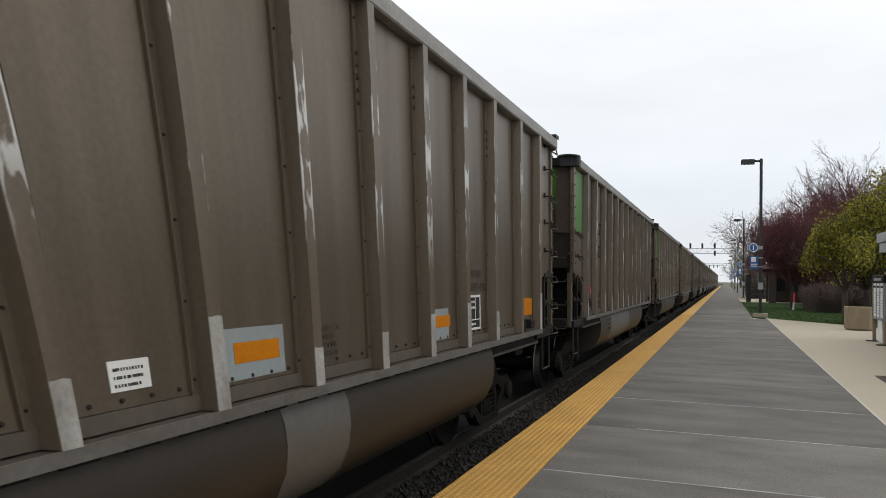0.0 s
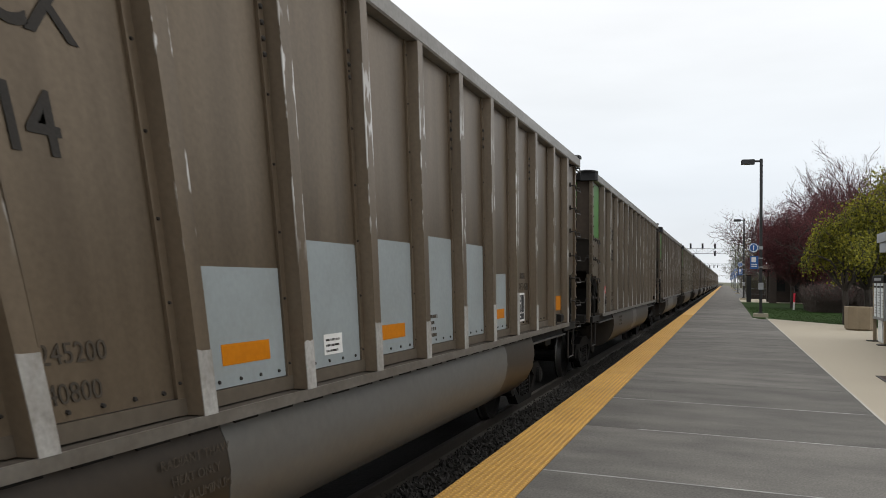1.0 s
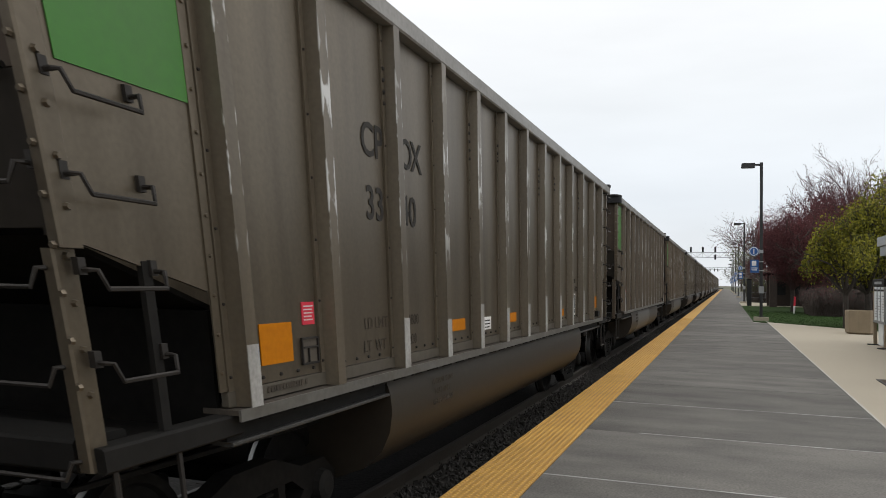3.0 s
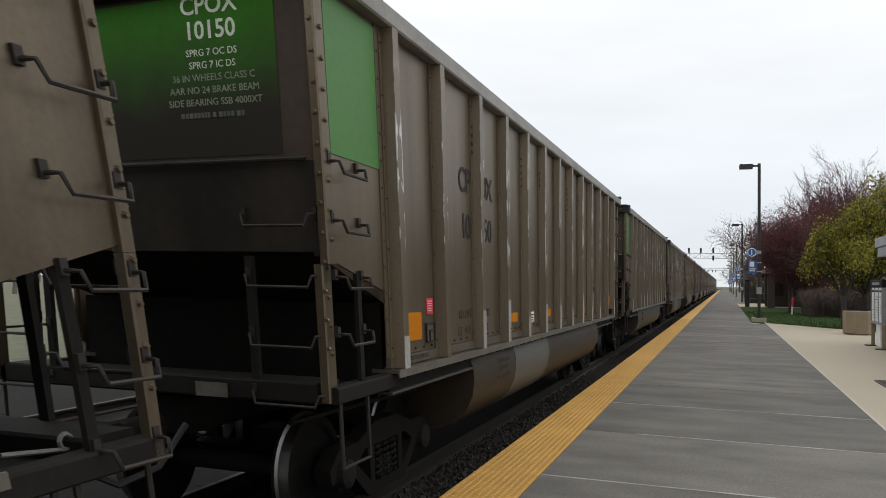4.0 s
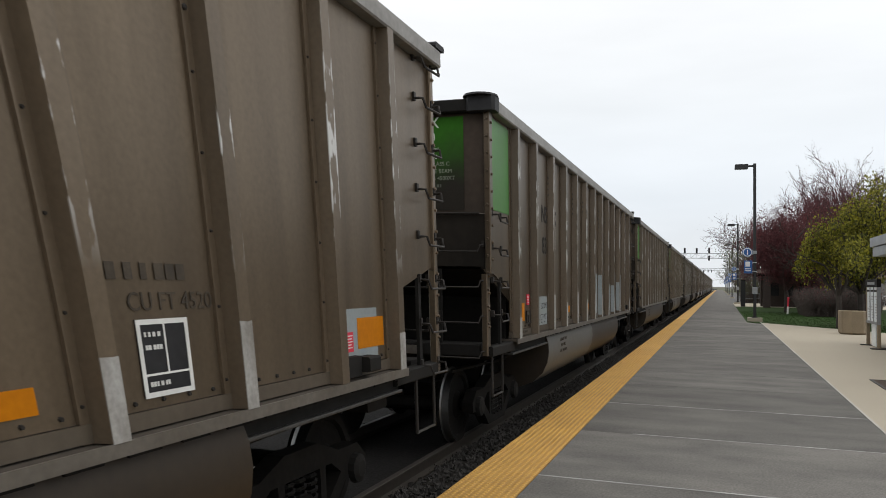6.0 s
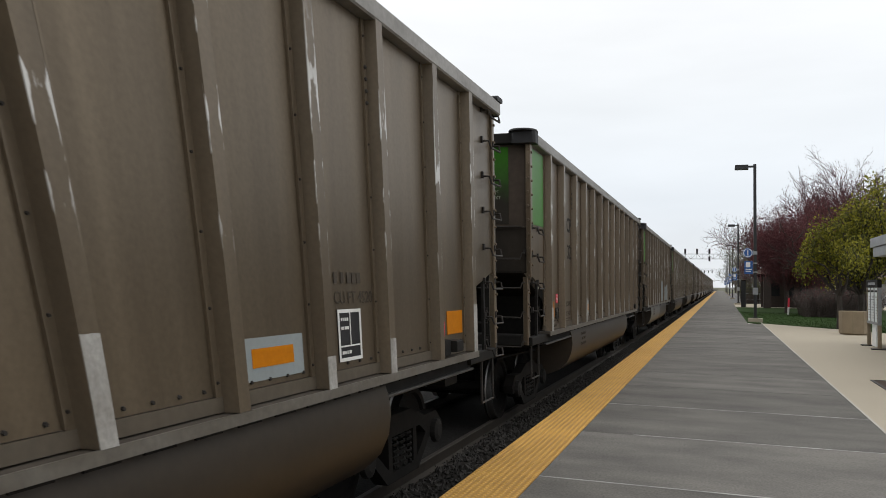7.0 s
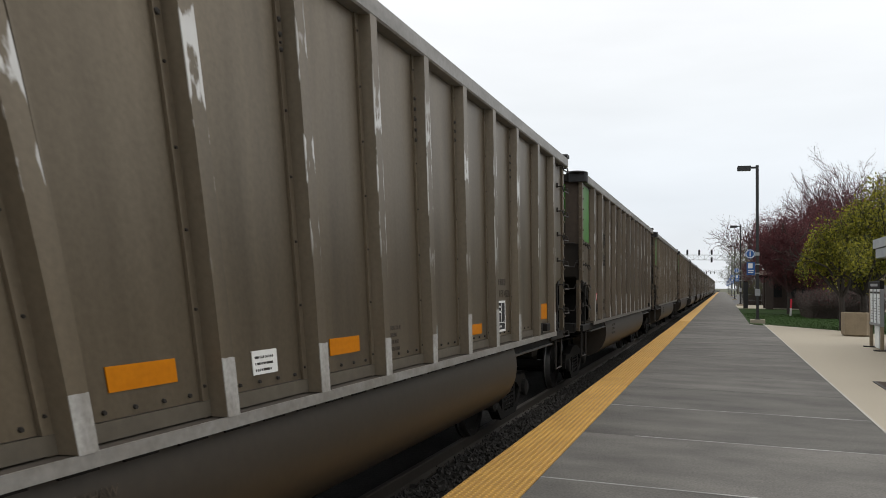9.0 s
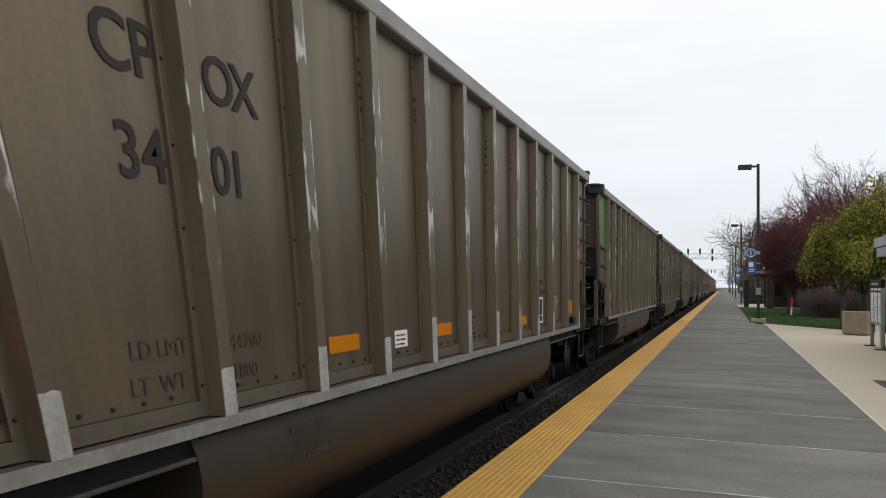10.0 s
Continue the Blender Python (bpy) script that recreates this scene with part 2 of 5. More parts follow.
def worn_rib_material():
    """Brown paint, scraped to bright metal in broken streaks along the ribs' upper halves."""
    m = PAINT.copy()
    m.name = "scraped_rib_paint"
    n, k = m.node_tree.nodes, m.node_tree.links
    b = n["Principled BSDF"]
    b.inputs["Metallic"].default_value = 0.4
    old = b.inputs["Base Color"].links[0].from_socket
    tc = n.new("ShaderNodeTexCoord")
    info = n.new("ShaderNodeObjectInfo")
    sep = n.new("ShaderNodeSeparateXYZ")
    k.new(tc.outputs["Object"], sep.inputs[0])

    def math_node(op, a, b):
        q = n.new("ShaderNodeMath")
        q.operation = op
        for slot, v in zip(q.inputs, (a, b)):
            if isinstance(v, float):
                slot.default_value = v
            else:
                k.new(v, slot)
        return q.outputs[0]

    def ramp(v, lo, hi, a=0.0, b=1.0):
        q = n.new("ShaderNodeMapRange")
        for slot, w in zip(list(q.inputs)[1:5], (lo, hi, a, b)):
            slot.default_value = w
        k.new(v, q.inputs[0])
        return q.outputs[0]

    def grain(scale, size, detail):
        mp = n.new("ShaderNodeMapping")
        mp.inputs["Scale"].default_value = scale
        k.new(tc.outputs["Object"], mp.inputs[0])
        sh = n.new("ShaderNodeVectorMath")
        sh.operation = "MULTIPLY_ADD"
        k.new(info.outputs["Random"], sh.inputs[0])
        sh.inputs[1].default_value = (61, 47, 39)
        k.new(mp.outputs[0], sh.inputs[2])
        no = n.new("ShaderNodeTexNoise")
        no.inputs["Scale"].default_value, no.inputs["Detail"].default_value = size, detail
        k.new(sh.outputs[0], no.inputs[0])
        return no.outputs[0]

    # stretches along the height, worn most on the two arrises of the face
    stretch = grain((0.5, 0.5, 3.2), 1.0, 1.5)
    streak = grain((22, 22, 9.0), 1.0, 3.0)
    arris = ramp(math_node("ABSOLUTE", sep.outputs[1], 0.0), 0.030, 0.050, -0.02, 0.09)
    heart = math_node("MULTIPLY", ramp(sep.outputs[2], 2.05, 2.5), ramp(sep.outputs[2], 3.75, 3.2))
    sum_wear = math_node("ADD", math_node("ADD", math_node("MULTIPLY", stretch, 0.75), math_node("MULTIPLY", streak, 0.35)), arris)
    worn = math_node("MULTIPLY", ramp(sum_wear, 0.615, 0.665), heart)
    face = n.new("ShaderNodeMapRange")
    face.inputs[1].default_value, face.inputs[2].default_value = 1.592, 1.596
    k.new(sep.outputs[0], face.inputs[0])
    m2 = n.new("ShaderNodeMath")
    m2.operation = "MULTIPLY"
    k.new(worn, m2.inputs[0])
    k.new(face.outputs[0], m2.inputs[1])
    mx = n.new("ShaderNodeMix")
    mx.data_type = "RGBA"
    k.new(m2.outputs[0], mx.inputs[0])
    k.new(old, mx.inputs[6])
    mx.inputs[7].default_value = (0.52, 0.51, 0.49, 1)
    k.new(mx.outputs[2], b.inputs["Base Color"])
    return m


RIB = worn_rib_material()


def darkening_green_material():
    """Green paint that turns raggedly to dark brown on the lower half of the end."""
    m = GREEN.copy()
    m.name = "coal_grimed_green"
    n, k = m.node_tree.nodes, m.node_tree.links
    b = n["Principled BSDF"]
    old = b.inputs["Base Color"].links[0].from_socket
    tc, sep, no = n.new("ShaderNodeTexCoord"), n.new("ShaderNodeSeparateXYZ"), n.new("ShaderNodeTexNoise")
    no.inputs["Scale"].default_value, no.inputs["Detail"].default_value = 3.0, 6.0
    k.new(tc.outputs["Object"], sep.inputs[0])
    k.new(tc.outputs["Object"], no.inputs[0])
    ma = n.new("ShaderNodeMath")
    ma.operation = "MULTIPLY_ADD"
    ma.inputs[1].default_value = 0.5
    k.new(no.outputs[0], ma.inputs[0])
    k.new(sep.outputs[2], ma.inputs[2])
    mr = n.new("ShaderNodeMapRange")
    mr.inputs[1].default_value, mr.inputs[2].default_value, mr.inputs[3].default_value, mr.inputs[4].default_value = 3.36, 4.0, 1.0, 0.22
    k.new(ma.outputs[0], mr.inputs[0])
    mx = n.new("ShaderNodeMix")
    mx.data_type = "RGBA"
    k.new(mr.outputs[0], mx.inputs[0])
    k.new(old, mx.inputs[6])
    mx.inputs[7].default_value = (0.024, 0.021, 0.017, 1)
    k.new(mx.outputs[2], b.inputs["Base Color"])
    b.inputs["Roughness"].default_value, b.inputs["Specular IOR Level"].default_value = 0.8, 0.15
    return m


GREEN_TO_DARK = darkening_green_material()


# ---- mesh tools ----
class Mesh:
    """Collects the vertices and faces of one mesh."""

    def __init__(self):
        self.v, self.f = [], []

    def add(self, v, f):
        o = len(self.v)
        self.v += [tuple(p) for p in v]
        self.f += [tuple(i + o for i in q) for q in f]
        return self

    def box(self, x0, x1, y0, y1, z0, z1, c=0.0):
        """A box, its edges along the longest side cut by c."""
        if c <= 0:
            v = [(x, y, z) for x in (x0, x1) for y in (y0, y1) for z in (z0, z1)]
            return self.add(v, [(0, 1, 3, 2), (4, 6, 7, 5), (0, 4, 5, 1), (2, 3, 7, 6), (0, 2, 6, 4), (1, 5, 7, 3)])
        size = (x1 - x0, y1 - y0, z1 - z0)
        ax = size.index(max(size))
        lo, hi = (x0, y0, z0), (x1, y1, z1)
        a, b = [i for i in range(3) if i != ax]
        ring = [(lo[a] + c, lo[b]), (hi[a] - c, lo[b]), (hi[a], lo[b] + c), (hi[a], hi[b] - c), (hi[a] - c, hi[b]), (lo[a] + c, hi[b]), (lo[a], hi[b] - c), (lo[a], lo[b] + c)]
        return self.sweep(ring, ax, lo[ax], hi[ax])

    def sweep(self, ring, ax, s0, s1):
        """A closed outline in the two other axes, drawn out along axis ax."""
        a, b = [i for i in range(3) if i != ax]
        v, n = [], len(ring)
        for s in (s0, s1):
            for p, q in ring:
                w = [0, 0, 0]
                w[ax], w[a], w[b] = s, p, q
                v.append(w)
        f = [(i, (i + 1) % n, n + (i + 1) % n, n + i) for i in range(n)] + [tuple(range(n))[::-1], tuple(range(n, 2 * n))]
        return self.add(v, f)

    def tube(self, pts, r, n=6, r1=None):
        """A round bar along points, tapering from r to r1."""
        pts = [Vector(p) for p in pts]
        r1 = r if r1 is None else r1
        v, f, side = [], [], None
        for i, p in enumerate(pts):
            d = (pts[min(i + 1, len(pts) - 1)] - pts[max(i - 1, 0)]).normalized()
            if side is None or abs(side.dot(d)) > 0.98:
                side = d.orthogonal().normalized()
            side = (side - d * side.dot(d)).normalized()
            up = d.cross(side)
            rr = r + (r1 - r) * i / max(1, len(pts) - 1)
            v += [p + (side * math.cos(6.2832 * j / n) + up * math.sin(6.2832 * j / n)) * rr for j in range(n)]
        for i in range(len(pts) - 1):
            f += [(i * n + j, i * n + (j + 1) % n, (i + 1) * n + (j + 1) % n, (i + 1) * n + j) for j in range(n)]
        f += [tuple(range(n))[::-1], tuple(range((len(pts) - 1) * n, len(pts) * n))]
        return self.add(v, f)

    def lathe(self, c, prof, ax=0, n=24):
        """A turned body round axis ax through c: prof is (along, radius)."""
        a, b = [i for i in range(3) if i != ax]
        v, f = [], []
        for s, r in prof:
            for j in range(n):
                w = list(c)
                w[ax] += s
                w[a] += r * math.cos(6.28318 * j / n)
                w[b] += r * math.sin(6.28318 * j / n)
                v.append(w)
        for i in range(len(prof) - 1):
            f += [(i * n + j, i * n + (j + 1) % n, (i + 1) * n + (j + 1) % n, (i + 1) * n + j) for j in range(n)]
        f += [tuple(range(n))[::-1], tuple(range((len(prof) - 1) * n, len(prof) * n))]
        return self.add(v, f)

    def data(self, name, mat, smooth=False, dz=0.0):
        me = bpy.data.meshes.new(name)
        me.from_pydata([(x, y, z + dz) for x, y, z in self.v], [], self.f)
        for m in (mat if isinstance(mat, (list, tuple)) else [mat]):
            me.materials.append(m)
        b = bmesh.new()
        b.from_mesh(me)
        if len(b.faces) < 20000:
            bmesh.ops.recalc_face_normals(b, faces=b.faces)
        b.to_mesh(me)
        b.free()
        if smooth:
            me.polygons.foreach_set("use_smooth", [True] * len(me.polygons))
            me.set_sharp_from_angle(angle=radians(38))
        me.update()
        return me


def part(name, mesh, mat, parent, label="", smooth=False, dz=0.0):
    ob = new(name, mesh if isinstance(mesh, bpy.types.Mesh) else mesh.data(name, mat, smooth, dz))
    ob.parent = parent
    return tagged(ob, label)


def thing(name, label, category, m=None, group="", kind=""):
    ob = new(name)
    ob.empty_display_size = 0.2
    if m is not None:
        ob.matrix_basis = m
    return tagged(ob, label, category, group, kind)


def setting(name, mesh, mat, label="", category="", smooth=False, kind="structure"):
    ob = new(name, mesh.data(name, mat, smooth))
    return tagged(ob, label, category, "", kind)


def lettering(text, size, mat, name="lettering", align="LEFT", width=1.0):
    """Letters of the built-in font as a flat mesh in its own xy plane; size is the capitals' height."""
    cu = bpy.data.curves.new(name, "FONT")
    cu.body, cu.size, cu.align_x = text, size / 0.70, align
    cu.resolution_u, cu.offset, cu.extrude = 3, size * (0.02 if size > 0.1 else 0.0), 0.001
    ob = bpy.data.objects.new(name, cu)
    scene.collection.objects.link(ob)
    me = bpy.data.meshes.new_from_object(ob.evaluated_get(bpy.context.evaluated_depsgraph_get()))
    bpy.data.objects.remove(ob)
    me.name = name
    me.materials.clear()
    me.materials.append(mat)
    me.transform(Matrix.Diagonal((width, 1, 1, 1)))
    return me


# all lettering is made here, while the scene is still small
shared = {}


def same_words(key, *args, **kw):
    if key not in shared:
        shared[key] = lettering(*args, **kw)
    return shared[key]


# owner's letters, number, load and tare limits, tint, patches (from, to, low, high), pale stretch of the tub
SPECS = {
    1: ("CPOX", "3211", ("244300", "41700"), (1.0, 1.0, 1.0), [(1.27, 1.82, 1.25, 1.58), (4.37, 4.98, 1.22, 1.5), (6.46, 7.05, 1.22, 1.5), (9.56, 10.0, 1.22, 1.5)], (6.935, 7.785)),
    0: ("JSCX", "6714", ("245200", "40800"), (1.05, 1.0, 0.94), [(4.36, 5.12, 1.2, 1.83), (5.4, 6.15, 1.2, 2.01), (6.42, 7.17, 1.2, 2.07), (7.44, 8.2, 1.2, 2.15), (8.47, 9.22, 1.2, 2.13), (9.5, 10.12, 1.2, 1.84), (12.61, 12.955, 1.50, 1.86)], (4.42, 10.0)),
    -1: ("JSCX", "6640", ("245100", "40900"), (0.98, 0.98, 0.98), [], (4.6, 8.1)),
    -2: ("CPOX", "3340", ("244800", "41200"), (0.96, 0.98, 0.97), [], None),
    -3: ("CPOX", "10150", ("243700", "42300"), (1.04, 1.02, 0.94), [(9.56, 9.95, 1.2, 1.6), (11.6, 11.9, 1.2, 1.6)], (4.7, 6.65)),
    -4: ("JSCX", "6742", ("245300", "40700"), (0.92, 0.90, 0.86), [], None),
    -5: ("NSTX", "8390", ("245000", "41000"), (0.86, 0.81, 0.76), [(2.30, 3.08, 1.2, 1.61), (7.44, 8.2, 1.2, 2.02), (8.47, 9.0, 1.2, 2.03), (9.5, 10.25, 1.2, 1.81), (10.5, 11.2, 1.25, 2.02), (11.55, 12.3, 1.2, 2.05)], (3.0, 7.25)),
    -6: ("CPOX", "3257", ("244600", "41400"), (1.06, 1.0, 0.93), [(4.4, 5.0, 1.22, 1.5), (6.42, 7.0, 1.22, 1.48), (12.56, 13.26, 1.24, 1.6)], None),
    -7: ("CPOX", "3394", ("244400", "41600"), (1.04, 1.01, 0.95), [(1.27, 1.72, 1.25, 1.58), (1.6, 1.98, 1.42, 1.68), (9.51, 10.16, 1.235, 1.48), (4.4, 5.0, 1.22, 1.46), (6.46, 7.0, 1.22, 1.5)], None),
    -8: ("JSCX", "6651", ("245200", "40800"), (0.90, 0.88, 0.85), [(11.55, 12.3, 1.2, 1.58)], None),
    -9: ("CPOX", "10026", ("243600", "42400"), (1.06, 1.07, 1.03), [(8.5, 8.64, 1.22, 1.42)], None),
    -10: ("CPOX", "3401", ("244200", "41800"), (1.03, 1.0, 0.94), [], None),
}


def spec_of(k):
    if k in SPECS:
        return SPECS[k]
    tint = [1 + 0.05 * math.sin(k * 2.1 + c) for c in range(3)]
    return ("CPOX", str(3205 + 17 * (k % 11)), ("244000", "42000"), tint, [(10.5, 11.1, 1.2, 1.9)] if k % 3 == 0 else [], (4.5, 8) if k % 4 == 2 else None)


END_LINES = ("SPRG 7 OC DS", "SPRG 5 IC DS", "36 IN WHEELS CLASS C", "AAR NO 24 BRAKE BEAM", "SIDE BEARING CCB 4500XT", "SPRG 7 IC DS", "SIDE BEARING SSB 4000XT")


def end_lines(k):
    """The lines on a car's end; the five-figure cars have other springs and bearings."""
    return ["end" + str(i) for i in ((0, 5, 2, 3, 6) if k in (-3, -9) else (0, 1, 2, 3, 4))]


# height of the white paint on the ribs' feet, and of the fourth reflector, car by car
FOOT_TOPS = {1: {4: 1.38, 5: 1.58, 6: 1.35, 7: 1.38}, 0: {3: 1.43, 4: 1.40, 5: 1.46, 12: 1.35}, -1: {2: 1.44, 3: 1.36, 10: 1.84, 12: 1.36}, -2: {8: 1.60, 9: 1.55, 10: 1.66}, -4: {4: 1.51, 5: 1.66, 6: 1.66},
             -5: {2: 1.63, 3: 1.50, 4: 1.66, 12: 1.43}, -7: {7: 1.58, 9: 1.32}, -8: {5: 1.60, 6: 1.60, 7: 1.38}, -9: {3: 1.35, 4: 1.41, 5: 1.42, 6: 1.39, 12: 1.40}, -10: {1: 1.37, 2: 1.35, 3: 1.39, 4: 1.38, 10: 1.37, 12: 1.35}}
FOURTH = {-7: 1.31, 1: 1.33, 0: 1.33}
BACK, AHEAD = -11, 20
for k in range(BACK, AHEAD):
    owner, number, limits = spec_of(k)[:3]
    for c in owner + number:
        same_words("big" + c, c, 0.24, LETTER, align="CENTER", width=0.93)
    same_words("e" + owner, owner, 0.115, CREAM, align="CENTER")
    same_words("e" + number, number, 0.115, CREAM, align="CENTER")
    for s in limits:
        same_words(s, s, 0.085, FAINT)
for s in ("LD LMT", "LT  WT"):
    same_words(s, s, 0.085, FAINT, align="RIGHT")
    same_words("dark " + s, s, 0.085, LETTER, align="RIGHT")
for i, s in enumerate(END_LINES):
    same_words("end" + str(i), s, 0.045, CREAM if i in (0, 1, 5) else DIM_CREAM, align="CENTER")
same_words("cuft", "CU FT 4520", 0.085, FAINT)
same_words("jack", "JACK-LIFT HERE", 0.055, LETTER)
same_words("thaw", "RADIANT THAW", 0.05, FAINT)
same_words("heat", "HEAT ONLY", 0.05, FAINT)
same_words("alum", "MAX ALUMINUM", 0.05, FAINT)
same_words("one", "1", 0.26, WHITE, align="CENTER")


# ---- ground, track and platform ----
EDGE, INNER, KERB_X, TRACK = -2.23, -1.62, 1.965, -3.955
RAILTOP, BED = -0.22, -0.40
ground = setting("ground", Mesh().box(-1500, 1500, -600, 2400, -1.2, -0.55), EARTH, "rough open ground beyond the line", "ground")
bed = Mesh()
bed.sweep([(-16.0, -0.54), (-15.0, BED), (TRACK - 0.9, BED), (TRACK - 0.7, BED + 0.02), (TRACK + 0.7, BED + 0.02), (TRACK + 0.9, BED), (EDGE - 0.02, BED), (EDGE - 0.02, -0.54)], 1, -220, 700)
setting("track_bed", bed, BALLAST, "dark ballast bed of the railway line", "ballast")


def rail_profile(x):
    t = RAILTOP
    half = [(0.07, t - 0.17), (0.07, t - 0.155), (0.012, t - 0.13), (0.012, t - 0.045), (0.036, t - 0.035), (0.036, t - 0.006), (0.028, t)]
    return [(x + a, z) for a, z in half] + [(x - a, z) for a, z in half[::-1]]


for tx in (TRACK, TRACK - 4.6):
    for dx in (-0.755, 0.755):
        setting("rail", Mesh().sweep(rail_profile(tx + dx), 1, -220, 700), RAIL, "worn steel running rail on timber sleepers", "rail")
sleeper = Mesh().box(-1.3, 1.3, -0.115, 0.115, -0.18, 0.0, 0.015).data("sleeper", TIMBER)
track_panel = thing("sleepers", "dark timber sleepers under the rails", "sleepers", pose(TRACK, 0, RAILTOP - 0.172), kind="structure")
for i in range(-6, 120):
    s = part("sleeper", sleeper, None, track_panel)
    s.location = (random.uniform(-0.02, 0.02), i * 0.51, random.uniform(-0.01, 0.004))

rnd = np.random.RandomState(4)


def stones(n, x0, x1, y0, y1, z, lo, hi):
    """Broken stone lying at random; the stones near y0 lie closest."""
    m = Mesh()
    base = [(-1, 0, 0), (1, 0, 0), (0, -1, 0), (0, 1, 0), (0, 0, -1), (0, 0, 1)]
    faces = [(0, 2, 5), (2, 1, 5), (1, 3, 5), (3, 0, 5), (2, 0, 4), (1, 2, 4), (3, 1, 4), (0, 3, 4)]
    for _ in range(n):
        y = y0 + (y1 - y0) * rnd.rand() ** 1.7
        x = x0 + (x1 - x0) * rnd.rand()
        r = lo + (hi - lo) * rnd.rand()
        rot = Euler(rnd.rand(3) * 6.28).to_matrix()
        k = 0.7 + 0.6 * rnd.rand(6)
        m.add([rot @ Vector(p) * r * k[i] * (1, 0.8, 0.7)[i // 2] + Vector((x, y, z + r * 0.35 * rnd.rand())) for i, p in enumerate(base)], faces)
    return m


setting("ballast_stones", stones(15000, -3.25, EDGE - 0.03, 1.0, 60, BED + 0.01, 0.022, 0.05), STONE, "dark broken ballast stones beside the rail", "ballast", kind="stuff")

# platform body, slabs between joints, tactile tiles along the edge
platform = setting("platform", Mesh().box(EDGE, KERB_X, -14, 376, -0.6, -0.06), KERB, "long low station platform with concrete edge", "platform")
PITCH, FIRST = 2.445, 7.36
for i in range(-8, 30):
    y0, y1 = FIRST + i * PITCH + 0.008, FIRST + (i + 1) * PITCH - 0.008
    w = KERB_X - 0.035 if y1 < 43.6 else 1.28
    s = part("slab", Mesh().box(INNER + 0.004, w, y0, y1, -0.08, rnd.uniform(-0.002, 0.001)), SLAB, platform)
rest = Mesh()
for i in range(30, 154):
    rest.box(INNER + 0.004, 1.28, FIRST + i * PITCH + 0.008, FIRST + (i + 1) * PITCH - 0.008, -0.08, 0.0)
tagged(part("far_slabs", rest, SLAB, platform), kind="stuff")
for i in range(-7, 31):
    w = KERB_X - 0.035 if FIRST + i * PITCH < 43.5 else 1.28
    part("joint", Mesh().box(INNER + 0.004 + (0.62 if i == 1 else 0.0), w, FIRST + i * PITCH - 0.0125, FIRST + i * PITCH + 0.0125, -0.08, 0.0022), SEAL if i < 3 else SEAL_DULL, platform, "pale sealant strip" if i < 3 else "worn sealant strip")
part("edge_strip", Mesh().box(KERB_X - 0.033, KERB_X, -14, 43.6, -0.08, 0.004), KERB, platform, "pale concrete edge strip")
TILE = 1.22
tile_mesh = {}
dome = [(math.cos(6.2832 * j / 6), math.sin(6.2832 * j / 6)) for j in range(6)]
for near in (True, False):
    m = Mesh().box(EDGE + 0.002, INNER - 0.002, 0.002, TILE - 0.002, -0.06, 0.001)
    if near:
        for a in range(10):
            for b in range(20):
                cx, cy = EDGE + 0.0305 + a * 0.061, 0.0305 + b * 0.061
                m.add([(cx + 0.02 * p, cy + 0.02 * q, 0.001) for p, q in dome] + [(cx + 0.013 * p, cy + 0.013 * q, 0.0075) for p, q in dome],
                      [(j, (j + 1) % 6, 6 + (j + 1) % 6, 6 + j) for j in range(6)] + [tuple(range(6, 12))])
    tile_mesh[near] = m.data("tactile_tile", [TACTILE, TACTILE_BASE])
    for q in tile_mesh[near].polygons:
        q.material_index = 1 if near and q.index < 6 else 0
tactile = thing("tactile_strip", "yellow tactile warning tiles along the platform edge", "tactile paving", pose(0, 0, 0.001), kind="structure")
for i in range(-6, 290):
    t = part("tile", tile_mesh[1 <= i < 36], None, tactile)
    t.location = (0, i * TILE, rnd.uniform(-0.0008, 0.0008))

# tan walkway, lawn, kerbs
walkway = Mesh()
walkway.sweep([(KERB_X + 0.001, -14), (30, -14), (30, 20), (7.2, 34.9), (4.84, 38.6), (KERB_X + 0.001, 42.5)], 2, -0.5, -0.003)
walkway_ob = setting("walkway", walkway, CONCRETE, "tan concrete walkway beside the platform", "walkway")
lawn = Mesh()
lawn.sweep([(1.30, 43.9), (1.97, 42.55), (4.84, 38.65), (7.2, 34.95), (40, 14.3), (40, 76), (1.30, 76)], 2, -0.5, -0.02)
setting("lawn", lawn, LAWN, "mown green spring lawn beside the platform", "lawn")
blades = Mesh()
for _ in range(16000):
    x, y = rnd.uniform(1.4, 9), 37 + 25 * rnd.rand() ** 1.4
    if y < 42.8 - (x - 1.95) * 1.36 + 0.15 or x < 2.15 and y < 45.1:
        continue
    hgt, a = rnd.uniform(0.0, 0.03), rnd.rand() * 6.28
    dx, dy = 0.012 * math.cos(a), 0.012 * math.sin(a)
    blades.add([(x - dx, y - dy, -0.02), (x + dx, y + dy, -0.02), (x + rnd.uniform(-0.03, 0.03), y + rnd.uniform(-0.03, 0.03), hgt)], [(0, 1, 2)])
setting("grass", blades, BLADE, "short green grass blades of the lawn", "grass", kind="stuff")
setting("back_path", Mesh().box(1.30, 60, 76.02, 92, -0.5, -0.01), CONCRETE, "pale concrete path behind the lawn", "path")
setting("car_park", Mesh().box(1.30, 80, 92.02, 240, -0.5, -0.03), ASPHALT, "grey asphalt car park behind the station", "car park")
setting("far_verge", Mesh().box(1.30, 80, 240.02, 376, -0.5, -0.05), EARTH, "rough verge along the platform", "verge")
setting("crossing", Mesh().box(-14, 80, 377, 388, -0.5, -0.15), CONCRETE, "pale road crossing at the platform's end", "road")
pit = thing("planting_pit", "dark mulch bed set in the tan walkway", "planting bed", pose(3.68, 16.75, 0), kind="structure")
